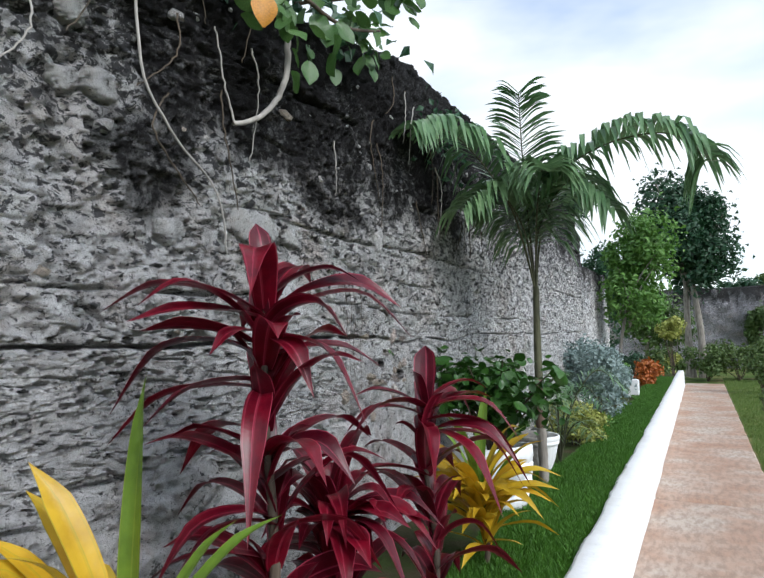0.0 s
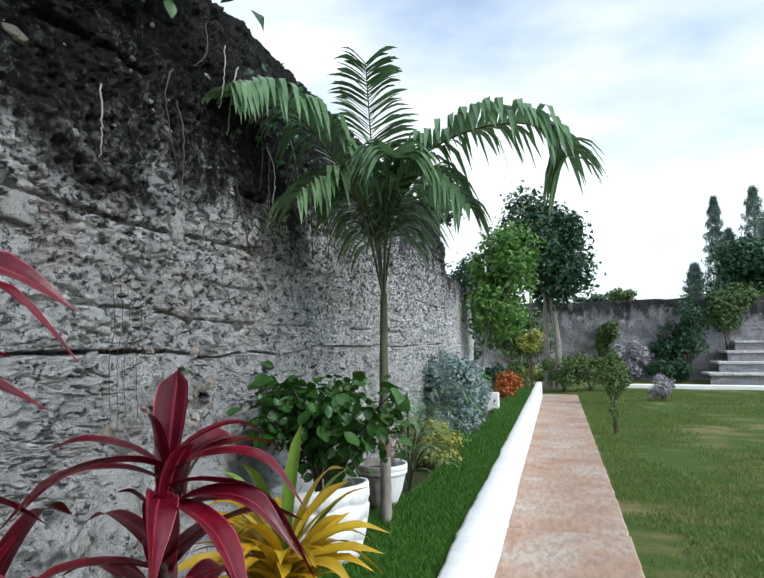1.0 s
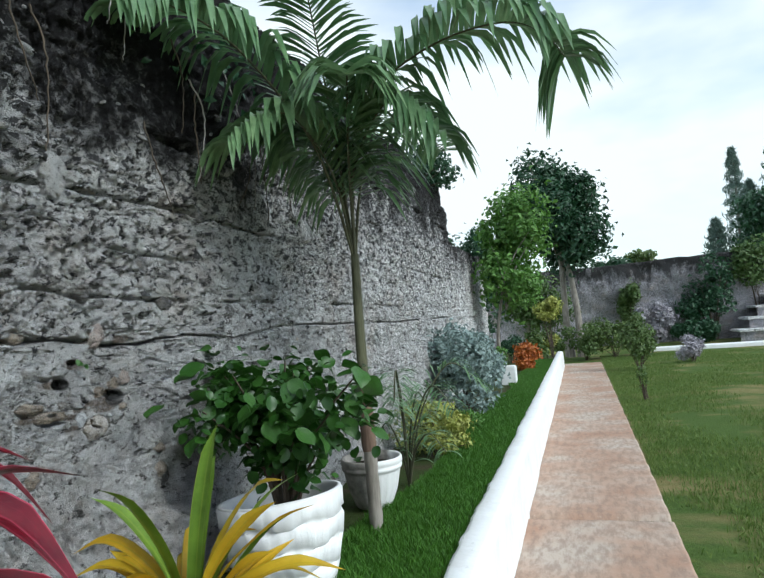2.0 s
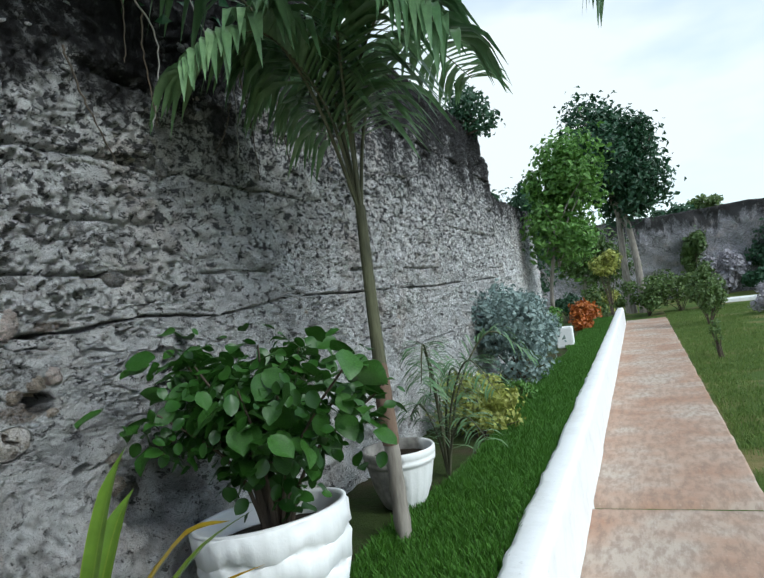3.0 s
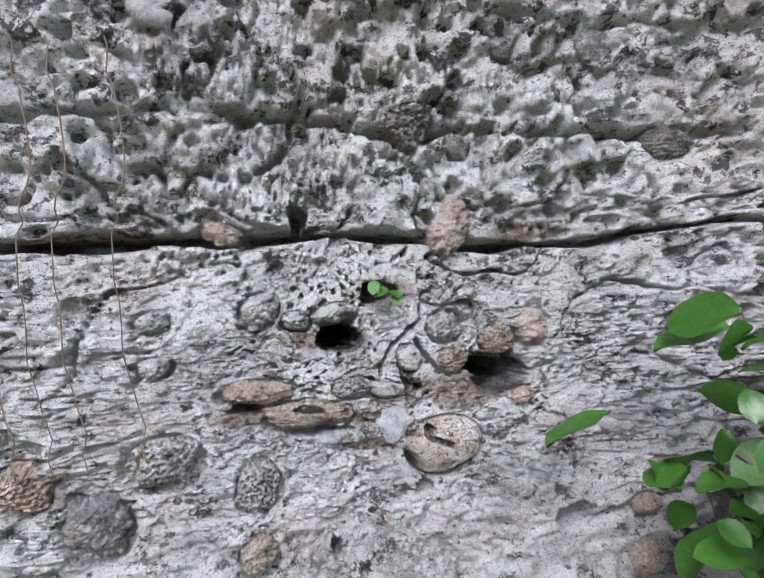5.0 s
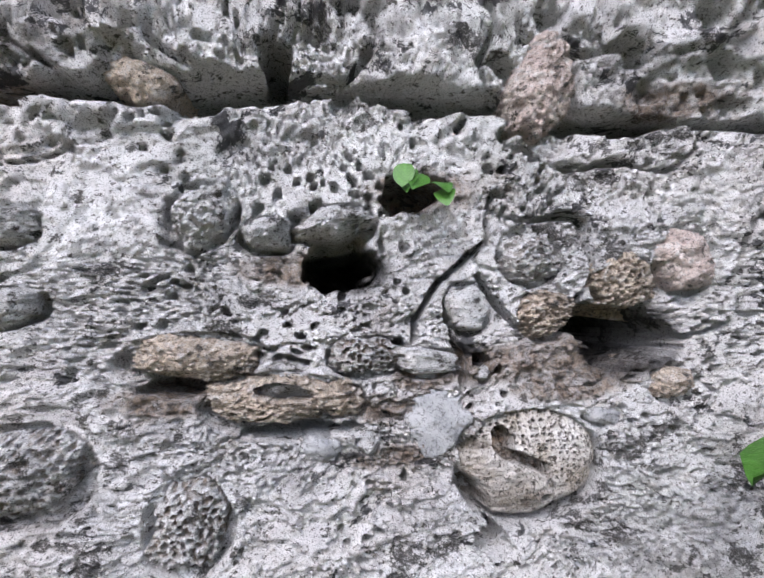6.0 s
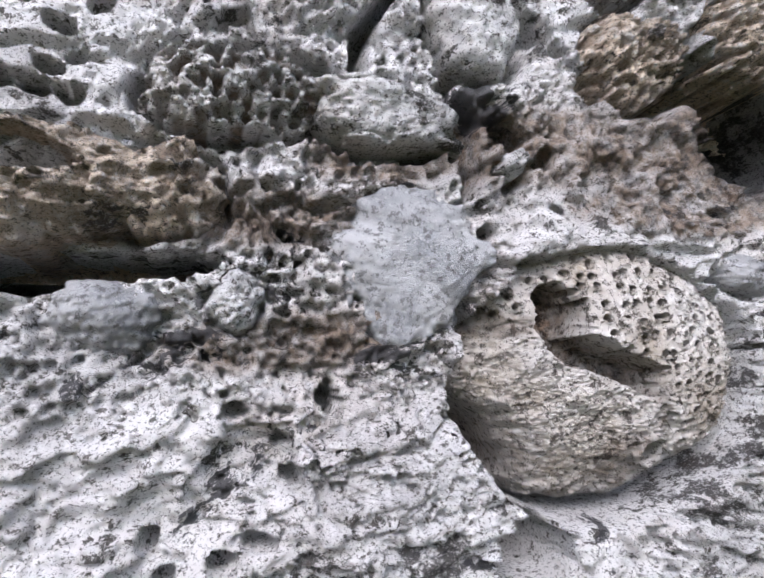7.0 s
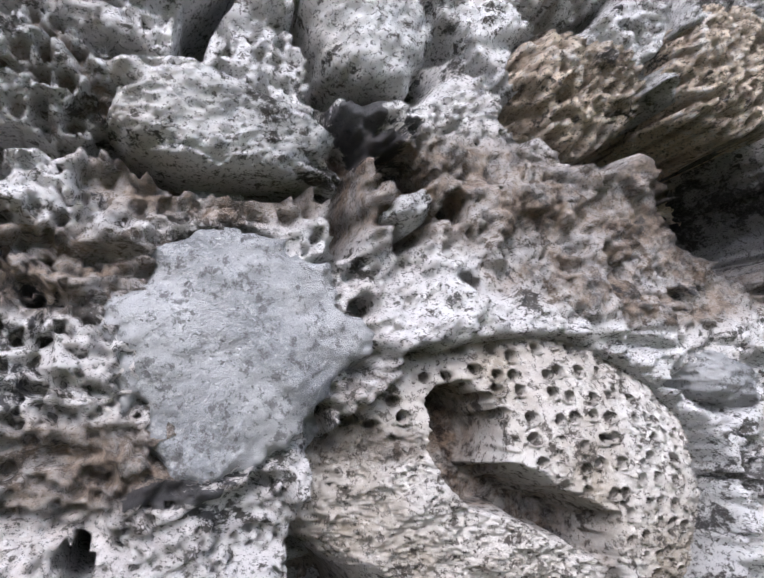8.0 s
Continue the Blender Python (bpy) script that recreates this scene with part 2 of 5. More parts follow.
ORANGE_LEAF = leaf_paint("orange_croton_leaf", (0.42, 0.10, 0.02), (0.62, 0.25, 0.04), 0.4)
TREE_LIGHT = leaf_paint("light_tree_leaf", (0.07, 0.19, 0.03), (0.17, 0.33, 0.06), 0.45)
TREE_DARK = leaf_paint("dark_tree_leaf", (0.025, 0.075, 0.035), (0.05, 0.14, 0.06), 0.45)
HEDGE = leaf_paint("hedge_leaf", (0.06, 0.13, 0.03), (0.16, 0.22, 0.06), 0.5)
CONIFER = leaf_paint("conifer_needles", (0.20, 0.29, 0.25), (0.32, 0.42, 0.37), 0.6)
PALE_FLOWER = leaf_paint("pale_flowering_shrub", (0.38, 0.36, 0.40), (0.60, 0.57, 0.62), 0.6)
ORANGE_DEAD = leaf_paint("orange_dying_leaf", (0.62, 0.24, 0.02), (0.70, 0.32, 0.03), 0.45)
VINE_LEAF = leaf_paint("climber_leaf", (0.045, 0.12, 0.03), (0.13, 0.25, 0.06), 0.35)
TRUNK_GREY, TRUNK_BROWN = bark("grey_bark", (0.14, 0.12, 0.10), (0.34, 0.31, 0.27)), bark("brown_palm_sheath", (0.09, 0.055, 0.04), (0.20, 0.135, 0.095))
SHAFT_GREEN = bark("green_crownshaft", (0.055, 0.055, 0.035), (0.14, 0.14, 0.08))
STEM_DARK, ROOT_PALE = bark("dark_twig", (0.05, 0.04, 0.03), (0.12, 0.09, 0.065)), bark("pale_root_bark", (0.26, 0.24, 0.22), (0.46, 0.43, 0.40))


# ---- mesh helpers ----
rng = np.random.default_rng(7)


def mesh(name, verts, faces, material, smooth=False):
    """A mesh from arrays of points and of faces that all have the same number of corners."""
    verts, faces = np.asarray(verts, np.float32), np.asarray(faces, np.int32)
    me = bpy.data.meshes.new(name)
    k = faces.shape[1]
    me.vertices.add(len(verts))
    me.vertices.foreach_set("co", verts.ravel())
    me.loops.add(faces.size)
    me.loops.foreach_set("vertex_index", faces.ravel())
    me.polygons.add(len(faces))
    me.polygons.foreach_set("loop_start", np.arange(len(faces), dtype=np.int32) * k)
    me.polygons.foreach_set("use_smooth", np.full(len(faces), smooth))
    me.materials.append(material)
    me.update(calc_edges=True)
    return me


def attribute(me, name, values):
    a = me.attributes.new(name, "FLOAT", "POINT")
    a.data.foreach_set("value", np.asarray(values, np.float32))


def part(name, data, material, parent, label=""):
    """Links a bmesh or a mesh as one object under a thing or a part."""
    if isinstance(data, bmesh.types.BMesh):
        me = bpy.data.meshes.new(name)
        data.to_mesh(me)
        data.free()
        me.materials.append(material)
        data = me
    ob = new(name, data)
    ob.parent = parent
    return tagged(ob, label)


def thing(name, place, label, category, group="", kind=""):
    ob = new(name)
    ob.location = place
    ob.empty_display_size = 0.1
    return tagged(ob, label, category, group, kind)


def setting(name, data, material, label="", category=""):
    if isinstance(data, bmesh.types.BMesh):
        me = bpy.data.meshes.new(name)
        data.to_mesh(me)
        data.free()
        me.materials.append(material)
        data = me
    return tagged(new(name, data), label, category, kind="structure")


def hashed(i, j, seed):
    h = (i.astype(np.int64) * 374761393 + j.astype(np.int64) * 668265263 + seed * 974711) & 0xFFFFFFFF
    h = ((h ^ (h >> 13)) * 1274126177) & 0xFFFFFFFF
    return ((h ^ (h >> 16)) & 0xFFFFFF) / float(0xFFFFFF)


def value_noise(u, v, seed=0):
    i, j = np.floor(u), np.floor(v)
    a, b = u - i, v - j
    a, b = a * a * (3 - 2 * a), b * b * (3 - 2 * b)
    i, j = i.astype(np.int64), j.astype(np.int64)
    return (hashed(i, j, seed) * (1 - a) + hashed(i + 1, j, seed) * a) * (1 - b) + (hashed(i, j + 1, seed) * (1 - a) + hashed(i + 1, j + 1, seed) * a) * b


def layered(u, v, octaves=4, seed=0, gain=0.5):
    total, amp, norm = 0.0, 1.0, 0.0
    for k in range(octaves):
        total = total + amp * value_noise(u * 2 ** k + 13.7 * k, v * 2 ** k - 7.1 * k, seed + k)
        norm += amp
        amp *= gain
    return total / norm - 0.5


def worley(u, v, seed=0, jitter=0.9):
    """The two nearest distances, and the nearest cell's chance."""
    i, j = np.floor(u).astype(np.int64), np.floor(v).astype(np.int64)
    f1, f2, who = np.full(u.shape, 9.0), np.full(u.shape, 9.0), np.zeros(u.shape)
    for a in (-1, 0, 1):
        for b in (-1, 0, 1):
            px = i + a + 0.5 + jitter * (hashed(i + a, j + b, seed) - 0.5)
            py = j + b + 0.5 + jitter * (hashed(i + a, j + b, seed + 1) - 0.5)
            d = np.hypot(u - px, v - py)
            near = d < f1
            f2 = np.where(near, f1, np.minimum(f2, d))
            who = np.where(near, hashed(i + a, j + b, seed + 2), who)
            f1 = np.where(near, d, f1)
    return f1, f2, who


def step(a, b, x):
    t = np.clip((x - a) / (b - a), 0, 1)
    return t * t * (3 - 2 * t)


def sheet(name, points, material, smooth=True):
    """A grid of points (rows, columns, 3) as quads."""
    r, c = points.shape[:2]
    k = np.arange(r * c).reshape(r, c)
    q = np.stack([k[:-1, :-1], k[1:, :-1], k[1:, 1:], k[:-1, 1:]], -1).reshape(-1, 4)
    return mesh(name, points.reshape(-1, 3), q, material, smooth)


def block(bm, x0, y0, z0, x1, y1, z1, bevel=0.0, cuts=0):
    geo = bmesh.ops.create_cube(bm, size=1)
    bmesh.ops.transform(bm, matrix=Matrix.Translation(((x0 + x1) / 2, (y0 + y1) / 2, (z0 + z1) / 2)) @ Matrix.Diagonal((x1 - x0, y1 - y0, z1 - z0, 1)), verts=geo["verts"])
    if bevel:
        bmesh.ops.bevel(bm, geom=list({e for v in geo["verts"] for e in v.link_edges}), offset=bevel, segments=2, affect="EDGES")
    return bm


def tube(points, radii, sides=8):
    """Points and quads of a tapered tube along a line."""
    pts = np.asarray(points, float)
    radii = np.broadcast_to(np.asarray(radii, float), (len(pts),))
    tang = np.gradient(pts, axis=0)
    tang /= np.linalg.norm(tang, axis=1)[:, None] + 1e-9
    ref = np.array([0.31, 0.95, 0.05])
    a = np.cross(tang, ref)
    a /= np.linalg.norm(a, axis=1)[:, None] + 1e-9
    b = np.cross(tang, a)
    ang = np.linspace(0, 2 * np.pi, sides, endpoint=False)
    ring = pts[:, None] + radii[:, None, None] * (np.cos(ang)[None, :, None] * a[:, None] + np.sin(ang)[None, :, None] * b[:, None])
    k = np.arange(len(pts) * sides).reshape(len(pts), sides)
    q = np.stack([k[:-1], np.roll(k[:-1], -1, 1), np.roll(k[1:], -1, 1), k[1:]], -1).reshape(-1, 4)
    return ring.reshape(-1, 3), q


def gather(pieces):
    """Joins (points, faces) pairs with the same number of corners."""
    verts, faces, n = [], [], 0
    for v, f in pieces:
        verts.append(v)
        faces.append(np.asarray(f) + n)
        n += len(v)
    return np.concatenate(verts), np.concatenate(faces)


def glide(points, n):
    """n points on a smooth curve through the given points."""
    p = np.asarray(points, float)
    t = np.linspace(0, len(p) - 1, n)
    out = []
    for s in t:
        i = min(int(s), len(p) - 2)
        f = s - i
        a, b = p[max(i - 1, 0)], p[min(i + 2, len(p) - 1)]
        m0, m1 = (p[i + 1] - a) / 2, (b - p[i]) / 2
        out.append((2 * f**3 - 3 * f**2 + 1) * p[i] + (f**3 - 2 * f**2 + f) * m0 + (-2 * f**3 + 3 * f**2) * p[i + 1] + (f**3 - f**2) * m1)
    return np.array(out)


def strap(points, width, n=12, fold=0.25, twist=0.0, blunt=0.35):
    """A long leaf along a curve: points, quads and how far across each point lies."""
    line = glide(points, n)
    tang = np.gradient(line, axis=0)
    tang /= np.linalg.norm(tang, axis=1)[:, None] + 1e-9
    side = np.cross(tang, (0, 0, 1.0))
    side /= np.linalg.norm(side, axis=1)[:, None] + 1e-6
    up = np.cross(side, tang)
    s = np.linspace(0, 1, n)
    half = width / 2 * (blunt + (1 - blunt) * np.sin(np.pi * np.clip(s * 0.9 + 0.08, 0, 1))) * np.clip((1.0 - s) * 3.2, 0.02, 1)
    ang = twist * s
    sd = np.cos(ang)[:, None] * side + np.sin(ang)[:, None] * up
    upp = np.cross(sd, tang)
    cross = np.array([-1.0, -0.5, 0.0, 0.5, 1.0])
    pts = line[:, None] + half[:, None, None] * (cross[None, :, None] * sd[:, None] + fold * np.abs(cross)[None, :, None] * upp[:, None])
    k = np.arange(n * 5).reshape(n, 5)
    q = np.stack([k[:-1, :-1], k[1:, :-1], k[1:, 1:], k[:-1, 1:]], -1).reshape(-1, 4)
    return pts.reshape(-1, 3), q, np.tile(cross, n)


def leaf_cloud(centres, normals, size, aspect=0.55, cup=0.15):
    """Many small pointed leaves of two folded quads each."""
    n = len(centres)
    size = np.broadcast_to(np.asarray(size, float), (n,))
    nz = normals / (np.linalg.norm(normals, axis=1)[:, None] + 1e-9)
    r = rng.normal(size=(n, 3))
    a = np.cross(nz, r)
    a /= np.linalg.norm(a, axis=1)[:, None] + 1e-9
    b = np.cross(nz, a)
    L, W = size[:, None], (size * aspect)[:, None]
    base, mid, tip = centres - a * L * 0.5, centres + nz * L * cup * 0.4, centres + a * L * 0.5 - nz * L * cup
    l1, r1 = centres - b * W * 0.5 - a * L * 0.05 + nz * L * cup, centres + b * W * 0.5 - a * L * 0.05 + nz * L * cup
    v = np.stack([base, l1, tip, r1, mid], 1).reshape(-1, 3)
    k = np.arange(n)[:, None] * 5
    f = np.concatenate([k + np.array([[0, 4, 1, 1]])[:, :3], k + np.array([[1, 4, 2]]), k + np.array([[0, 3, 4]]), k + np.array([[4, 3, 2]])])
    return v, f


def ball_points(n, centre, radii, shell=0.5, lumps=7, seed=1):
    """Scattered points in an uneven, lumpy ellipsoid, with outward directions."""
    g = np.random.default_rng(seed)
    c = g.normal(size=(lumps, 3))
    c /= np.linalg.norm(c, axis=1)[:, None]
    c *= g.uniform(0.25, 0.74, (lumps, 1))
    r = g.uniform(0.26, 0.50, lumps)
    pick = g.integers(0, lumps, n)
    d = g.normal(size=(n, 3))
    d /= np.linalg.norm(d, axis=1)[:, None]
    rad = r[pick] * g.uniform(shell, 1.0, n) ** 0.6 * (1 + 0.22 * np.abs(g.normal(size=n)) * (g.random(n) < 0.35))
    p = c[pick] + d * rad[:, None]
    return np.asarray(centre) + p * np.asarray(radii), d + np.array([0, 0, 0.5])


# ---- the rampart wall ----
WALL_X, WALL_END, BED_Z = -1.165, 10.82, 0.36
# hollows in the wall: y, z, half width, half height, depth
HOLLOWS = [(3.919, 1.252, 0.030, 0.019, 0.14), (4.150, 1.184, 0.042, 0.030, 0.20), (4.024, 1.031, 0.014, 0.011, 0.07), (3.876, 1.421, 0.013, 0.019, 0.08),
           (4.026, 1.173, 0.0065, 0.006, 0.06), (4.039, 1.164, 0.0035, 0.0035, 0.03), (4.043, 1.1435, 0.0032, 0.003, 0.03), (3.875, 1.127, 0.046, 0.006, 0.07), (3.958, 1.086, 0.0032, 0.005, 0.04),
           (3.960, 1.189, 0.0055, 0.0065, 0.05), (3.945, 1.187, 0.003, 0.005, 0.04), (3.957, 1.172, 0.006, 0.0035, 0.04), (3.929, 1.180, 0.006, 0.003, 0.04), (3.810, 1.062, 0.010, 0.009, 0.06), (3.787, 1.046, 0.017, 0.010, 0.08), (3.791, 1.071, 0.006, 0.006, 0.05),
           (3.792, 1.166, 0.030, 0.008, 0.06), (3.980, 1.312, 0.030, 0.014, 0.06), (3.975, 1.119, 0.006, 0.002, 0.03), (3.893, 0.966, 0.008, 0.016, 0.06), (4.56, 0.80, 0.16, 0.14, 0.08), (4.26, 0.955, 0.030, 0.016, 0.05), (2.5, 1.0, 0.06, 0.04, 0.06)]
# earthy brown stains: y, z, half width, half height
STAINS = [(4.035, 1.168, 0.060, 0.018), (4.125, 1.168, 0.070, 0.036), (3.985, 1.162, 0.030, 0.010), (3.800, 1.160, 0.060, 0.014), (3.945, 1.104, 0.040, 0.010), (3.985, 1.310, 0.050, 0.022), (3.900, 1.252, 0.060, 0.016),
          (4.100, 1.148, 0.060, 0.012), (3.93, 1.142, 0.05, 0.012), (4.22, 1.388, 0.07, 0.014), (3.60, 1.405, 0.10, 0.012), (3.52, 1.10, 0.05, 0.04)]
# fine open cracks: y, z at each bend
CRACKS = [((4.048, 1.307), (4.041, 1.285), (4.039, 1.268), (4.018, 1.252), (4.000, 1.238), (3.985, 1.222), (3.976, 1.208), (3.973, 1.192)),
          ((4.030, 1.240), (4.040, 1.222), (4.052, 1.205), (4.061, 1.188)), ((4.003, 1.205), (4.007, 1.188), (4.013, 1.178)), ((4.012, 1.172), (4.011, 1.160), (4.009, 1.152)),
          ((4.002, 1.114), (4.006, 1.098), (4.012, 1.084)), ((4.06, 1.445), (4.045, 1.42), (4.05, 1.40), (4.065, 1.382)), ((4.002, 1.545), (4.03, 1.51), (4.06, 1.47), (4.068, 1.44))]

# bedded stones: name, y, z, half width, half height, standing out, material, turn, flatness, roughness, pits
BEDDED = [
    ("shell_stone", 3.866, 1.153, 0.052, 0.019, 0.024, ROCK_TAN, -4, 2.4, 0.30, 0.5), ("shell_stone", 3.913, 1.150, 0.017, 0.017, 0.022, ROCK_TAN, 20, 2.0, 0.3, 0.8),
    ("ledge_stone", 3.803, 1.190, 0.050, 0.018, 0.026, ROCK_TAN, -8, 2.4, 0.35, 0.4),
    ("stone", 3.862, 1.280, 0.021, 0.014, 0.034, ROCK_PALE, 2, 3.0, 0.30, 0.0), ("stone", 3.916, 1.288, 0.032, 0.016, 0.040, ROCK_PALE, 5, 3.0, 0.30, 0.0),
    ("stone", 3.815, 1.300, 0.027, 0.026, 0.036, ROCK_PALE, 30, 2.4, 0.40, 0.0), ("pebble", 3.895, 1.114, 0.016, 0.0115, 0.016, ROCK_SMOOTH, 10, 2.6, 0.25, 0.0),
    ("pebble", 3.932, 1.117, 0.0085, 0.0085, 0.014, ROCK_PALE, 30, 3.0, 0.3, 0.0), ("grey_stone", 3.984, 1.128, 0.0235, 0.0245, 0.008, ROCK_SMOOTH, -38, 4.5, 0.35, 0.0),
    ("white_block", 3.983, 1.174, 0.026, 0.0105, 0.015, ROCK_PALE, -6, 6.0, 0.25, 0.0), ("sponge_stone", 4.083, 1.208, 0.023, 0.021, 0.018, ROCK_TAN, 12, 3.0, 0.25, 1.0),
    ("sponge_stone", 4.160, 1.228, 0.030, 0.024, 0.014, ROCK_TAN, -10, 3.0, 0.15, 0.8), ("sponge_stone", 3.796, 1.070, 0.030, 0.034, 0.016, ROCK_PALE, 0, 3.0, 0.25, 1.0),
    ("sponge_stone", 3.935, 1.183, 0.030, 0.015, 0.014, ROCK_PALE, -5, 3.0, 0.3, 1.0), ("stone", 4.075, 1.255, 0.026, 0.022, 0.024, ROCK_PALE, 15, 2.6, 0.45, 0.6),
    ("pink_stone", 4.216, 1.246, 0.026, 0.030, 0.030, ROCK_PINK, 35, 2.4, 0.30, 0.0), ("pebble", 4.229, 1.287, 0.010, 0.009, 0.016, ROCK_PALE, 0, 2.0, 0.2, 0.0), ("stone", 4.188, 1.144, 0.018, 0.016, 0.026, ROCK_TAN, 0, 2.2, 0.35, 0.4),
    ("flake_stone", 4.123, 1.122, 0.016, 0.009, 0.014, ROCK_SMOOTH, -12, 2.6, 0.4, 0.0), ("stone", 4.026, 1.161, 0.0065, 0.0055, 0.012, ROCK_PALE, 30, 2.6, 0.3, 0.0), ("stone", 4.020, 1.215, 0.020, 0.020, 0.014, ROCK_PALE, 30, 4.0, 0.3, 0.0),
    ("sponge_stone", 3.677, 1.114, 0.048, 0.034, 0.034, ROCK_PALE, 20, 2.4, 0.25, 0.7), ("stone", 3.595, 1.048, 0.040, 0.046, 0.032, ROCK_DARK, 10, 2.6, 0.25, 0.3),
    ("tan_stone", 3.513, 1.106, 0.034, 0.036, 0.032, ROCK_TAN, 0, 3.0, 0.3, 0.5), ("tan_stone", 3.791, 0.978, 0.026, 0.028, 0.030, ROCK_TAN, 10, 2.4, 0.3, 0.6),
    ("pebble", 3.673, 1.295, 0.023, 0.015, 0.028, ROCK_PALE, 8, 2.4, 0.25, 0.0), ("pebble", 3.676, 1.236, 0.026, 0.015, 0.028, ROCK_PALE, 25, 2.4, 0.3, 0.0),
    ("pebble", 3.641, 1.222, 0.013, 0.010, 0.022, ROCK_PALE, 10, 2.2, 0.2, 0.0), ("upright_stone", 4.100, 1.402, 0.032, 0.046, 0.028, ROCK_PINK, -18, 4.0, 0.35, 0.3),
    ("tan_stone", 3.770, 1.408, 0.028, 0.018, 0.022, ROCK_TAN, -20, 3.0, 0.35, 0.0), ("dark_stone", 4.051, 1.562, 0.040, 0.040, 0.016, ROCK_DARK, 0, 2.6, 0.25, 0.8),
    ("dark_stone", 4.12, 1.520, 0.022, 0.020, 0.012, ROCK_DARK, 0, 2.6, 0.25, 0.4), ("dark_stone", 4.376, 1.683, 0.035, 0.027, 0.014, ROCK_DARK, 0, 2.6, 0.25, 0.3), ("dark_stone", 4.214, 1.679, 0.024, 0.018, 0.014, ROCK_DARK, 0, 2.6, 0.25, 0.3),
    ("dark_stone", 4.50, 1.532, 0.050, 0.031, 0.014, ROCK_DARK, 0, 2.6, 0.25, 0.6), ("dark_stone", 4.998, 1.499, 0.032, 0.034, 0.014, ROCK_DARK, 0, 3.0, 0.2, 0.0), ("dark_stone", 4.80, 1.948, 0.035, 0.040, 0.014, ROCK_DARK, 0, 2.6, 0.25, 0.2),
    ("tan_stone", 4.381, 0.953, 0.024, 0.021, 0.024, ROCK_TAN, 0, 2.4, 0.3, 0.4), ("tan_stone", 4.375, 0.872, 0.034, 0.030, 0.028, ROCK_TAN, 0, 2.4, 0.3, 0.4),
    ("dark_stone", 4.52, 0.820, 0.060, 0.050, 0.030, ROCK_DARK, 0, 3.0, 0.3, 0.5), ("pale_slab", 2.85, 1.855, 0.18, 0.080, 0.020, ROCK_PALE, -2, 9.0, 0.10, 0.0), ("pale_slab", 3.12, 1.86, 0.075, 0.055, 0.016, ROCK_PALE, 0, 9.0, 0.10, 0.0),
    ("pale_stone", 3.955, 1.970, 0.050, 0.080, 0.022, ROCK_PALE, 14, 3.0, 0.3, 0.0), ("pale_stone", 5.97, 2.02, 0.09, 0.080, 0.018, ROCK_PALE, 0, 4.0, 0.2, 0.0),
    ("block_stone", 2.12, 2.20, 0.07, 0.05, 0.04, ROCK_PALE, 6, 6.0, 0.2, 0.0), ("block_stone", 2.02, 2.40, 0.06, 0.045, 0.04, ROCK_PALE, -5, 6.0, 0.2, 0.0),
    ("block_stone", 2.39, 1.78, 0.07, 0.05, 0.04, ROCK_PALE, 4, 6.0, 0.2, 0.0), ("block_stone", 2.0, 2.18, 0.05, 0.045, 0.04, ROCK, 0, 6.0, 0.2, 0.0),
]


def joint(y, z, line, seed, width, depth, gap):
    """A dark open bed joint that wanders and closes here and there."""
    line = line + 0.012 * layered(y * 14, y * 0 + seed, 4, seed + 20, 0.6)
    open_ = step(gap, gap + 0.15, value_noise(y * 2.3, y * 0 + seed * 3.1, seed))
    width = width * (0.25 + 1.2 * value_noise(y * 13, y * 0 + seed, seed + 30))
    return -depth * open_ * np.exp(-(((z - line) / width) ** 2))


def blotch(y, z, rows, seed):
    """Uneven patches over the listed ellipses."""
    out = np.zeros(y.shape)
    for cy, cz, a, b in rows:
        m = (np.abs(y - cy) < 1.8 * a) & (np.abs(z - cz) < 1.8 * b)
        p, q = y[m], z[m]
        e = np.hypot((p - cy) / a, (q - cz) / b) + 1.1 * layered(p * 0.5 / a, q * 0.5 / a, 5, seed, 0.65)
        out[m] = np.maximum(out[m], step(1.15, 0.55, e))
    return out


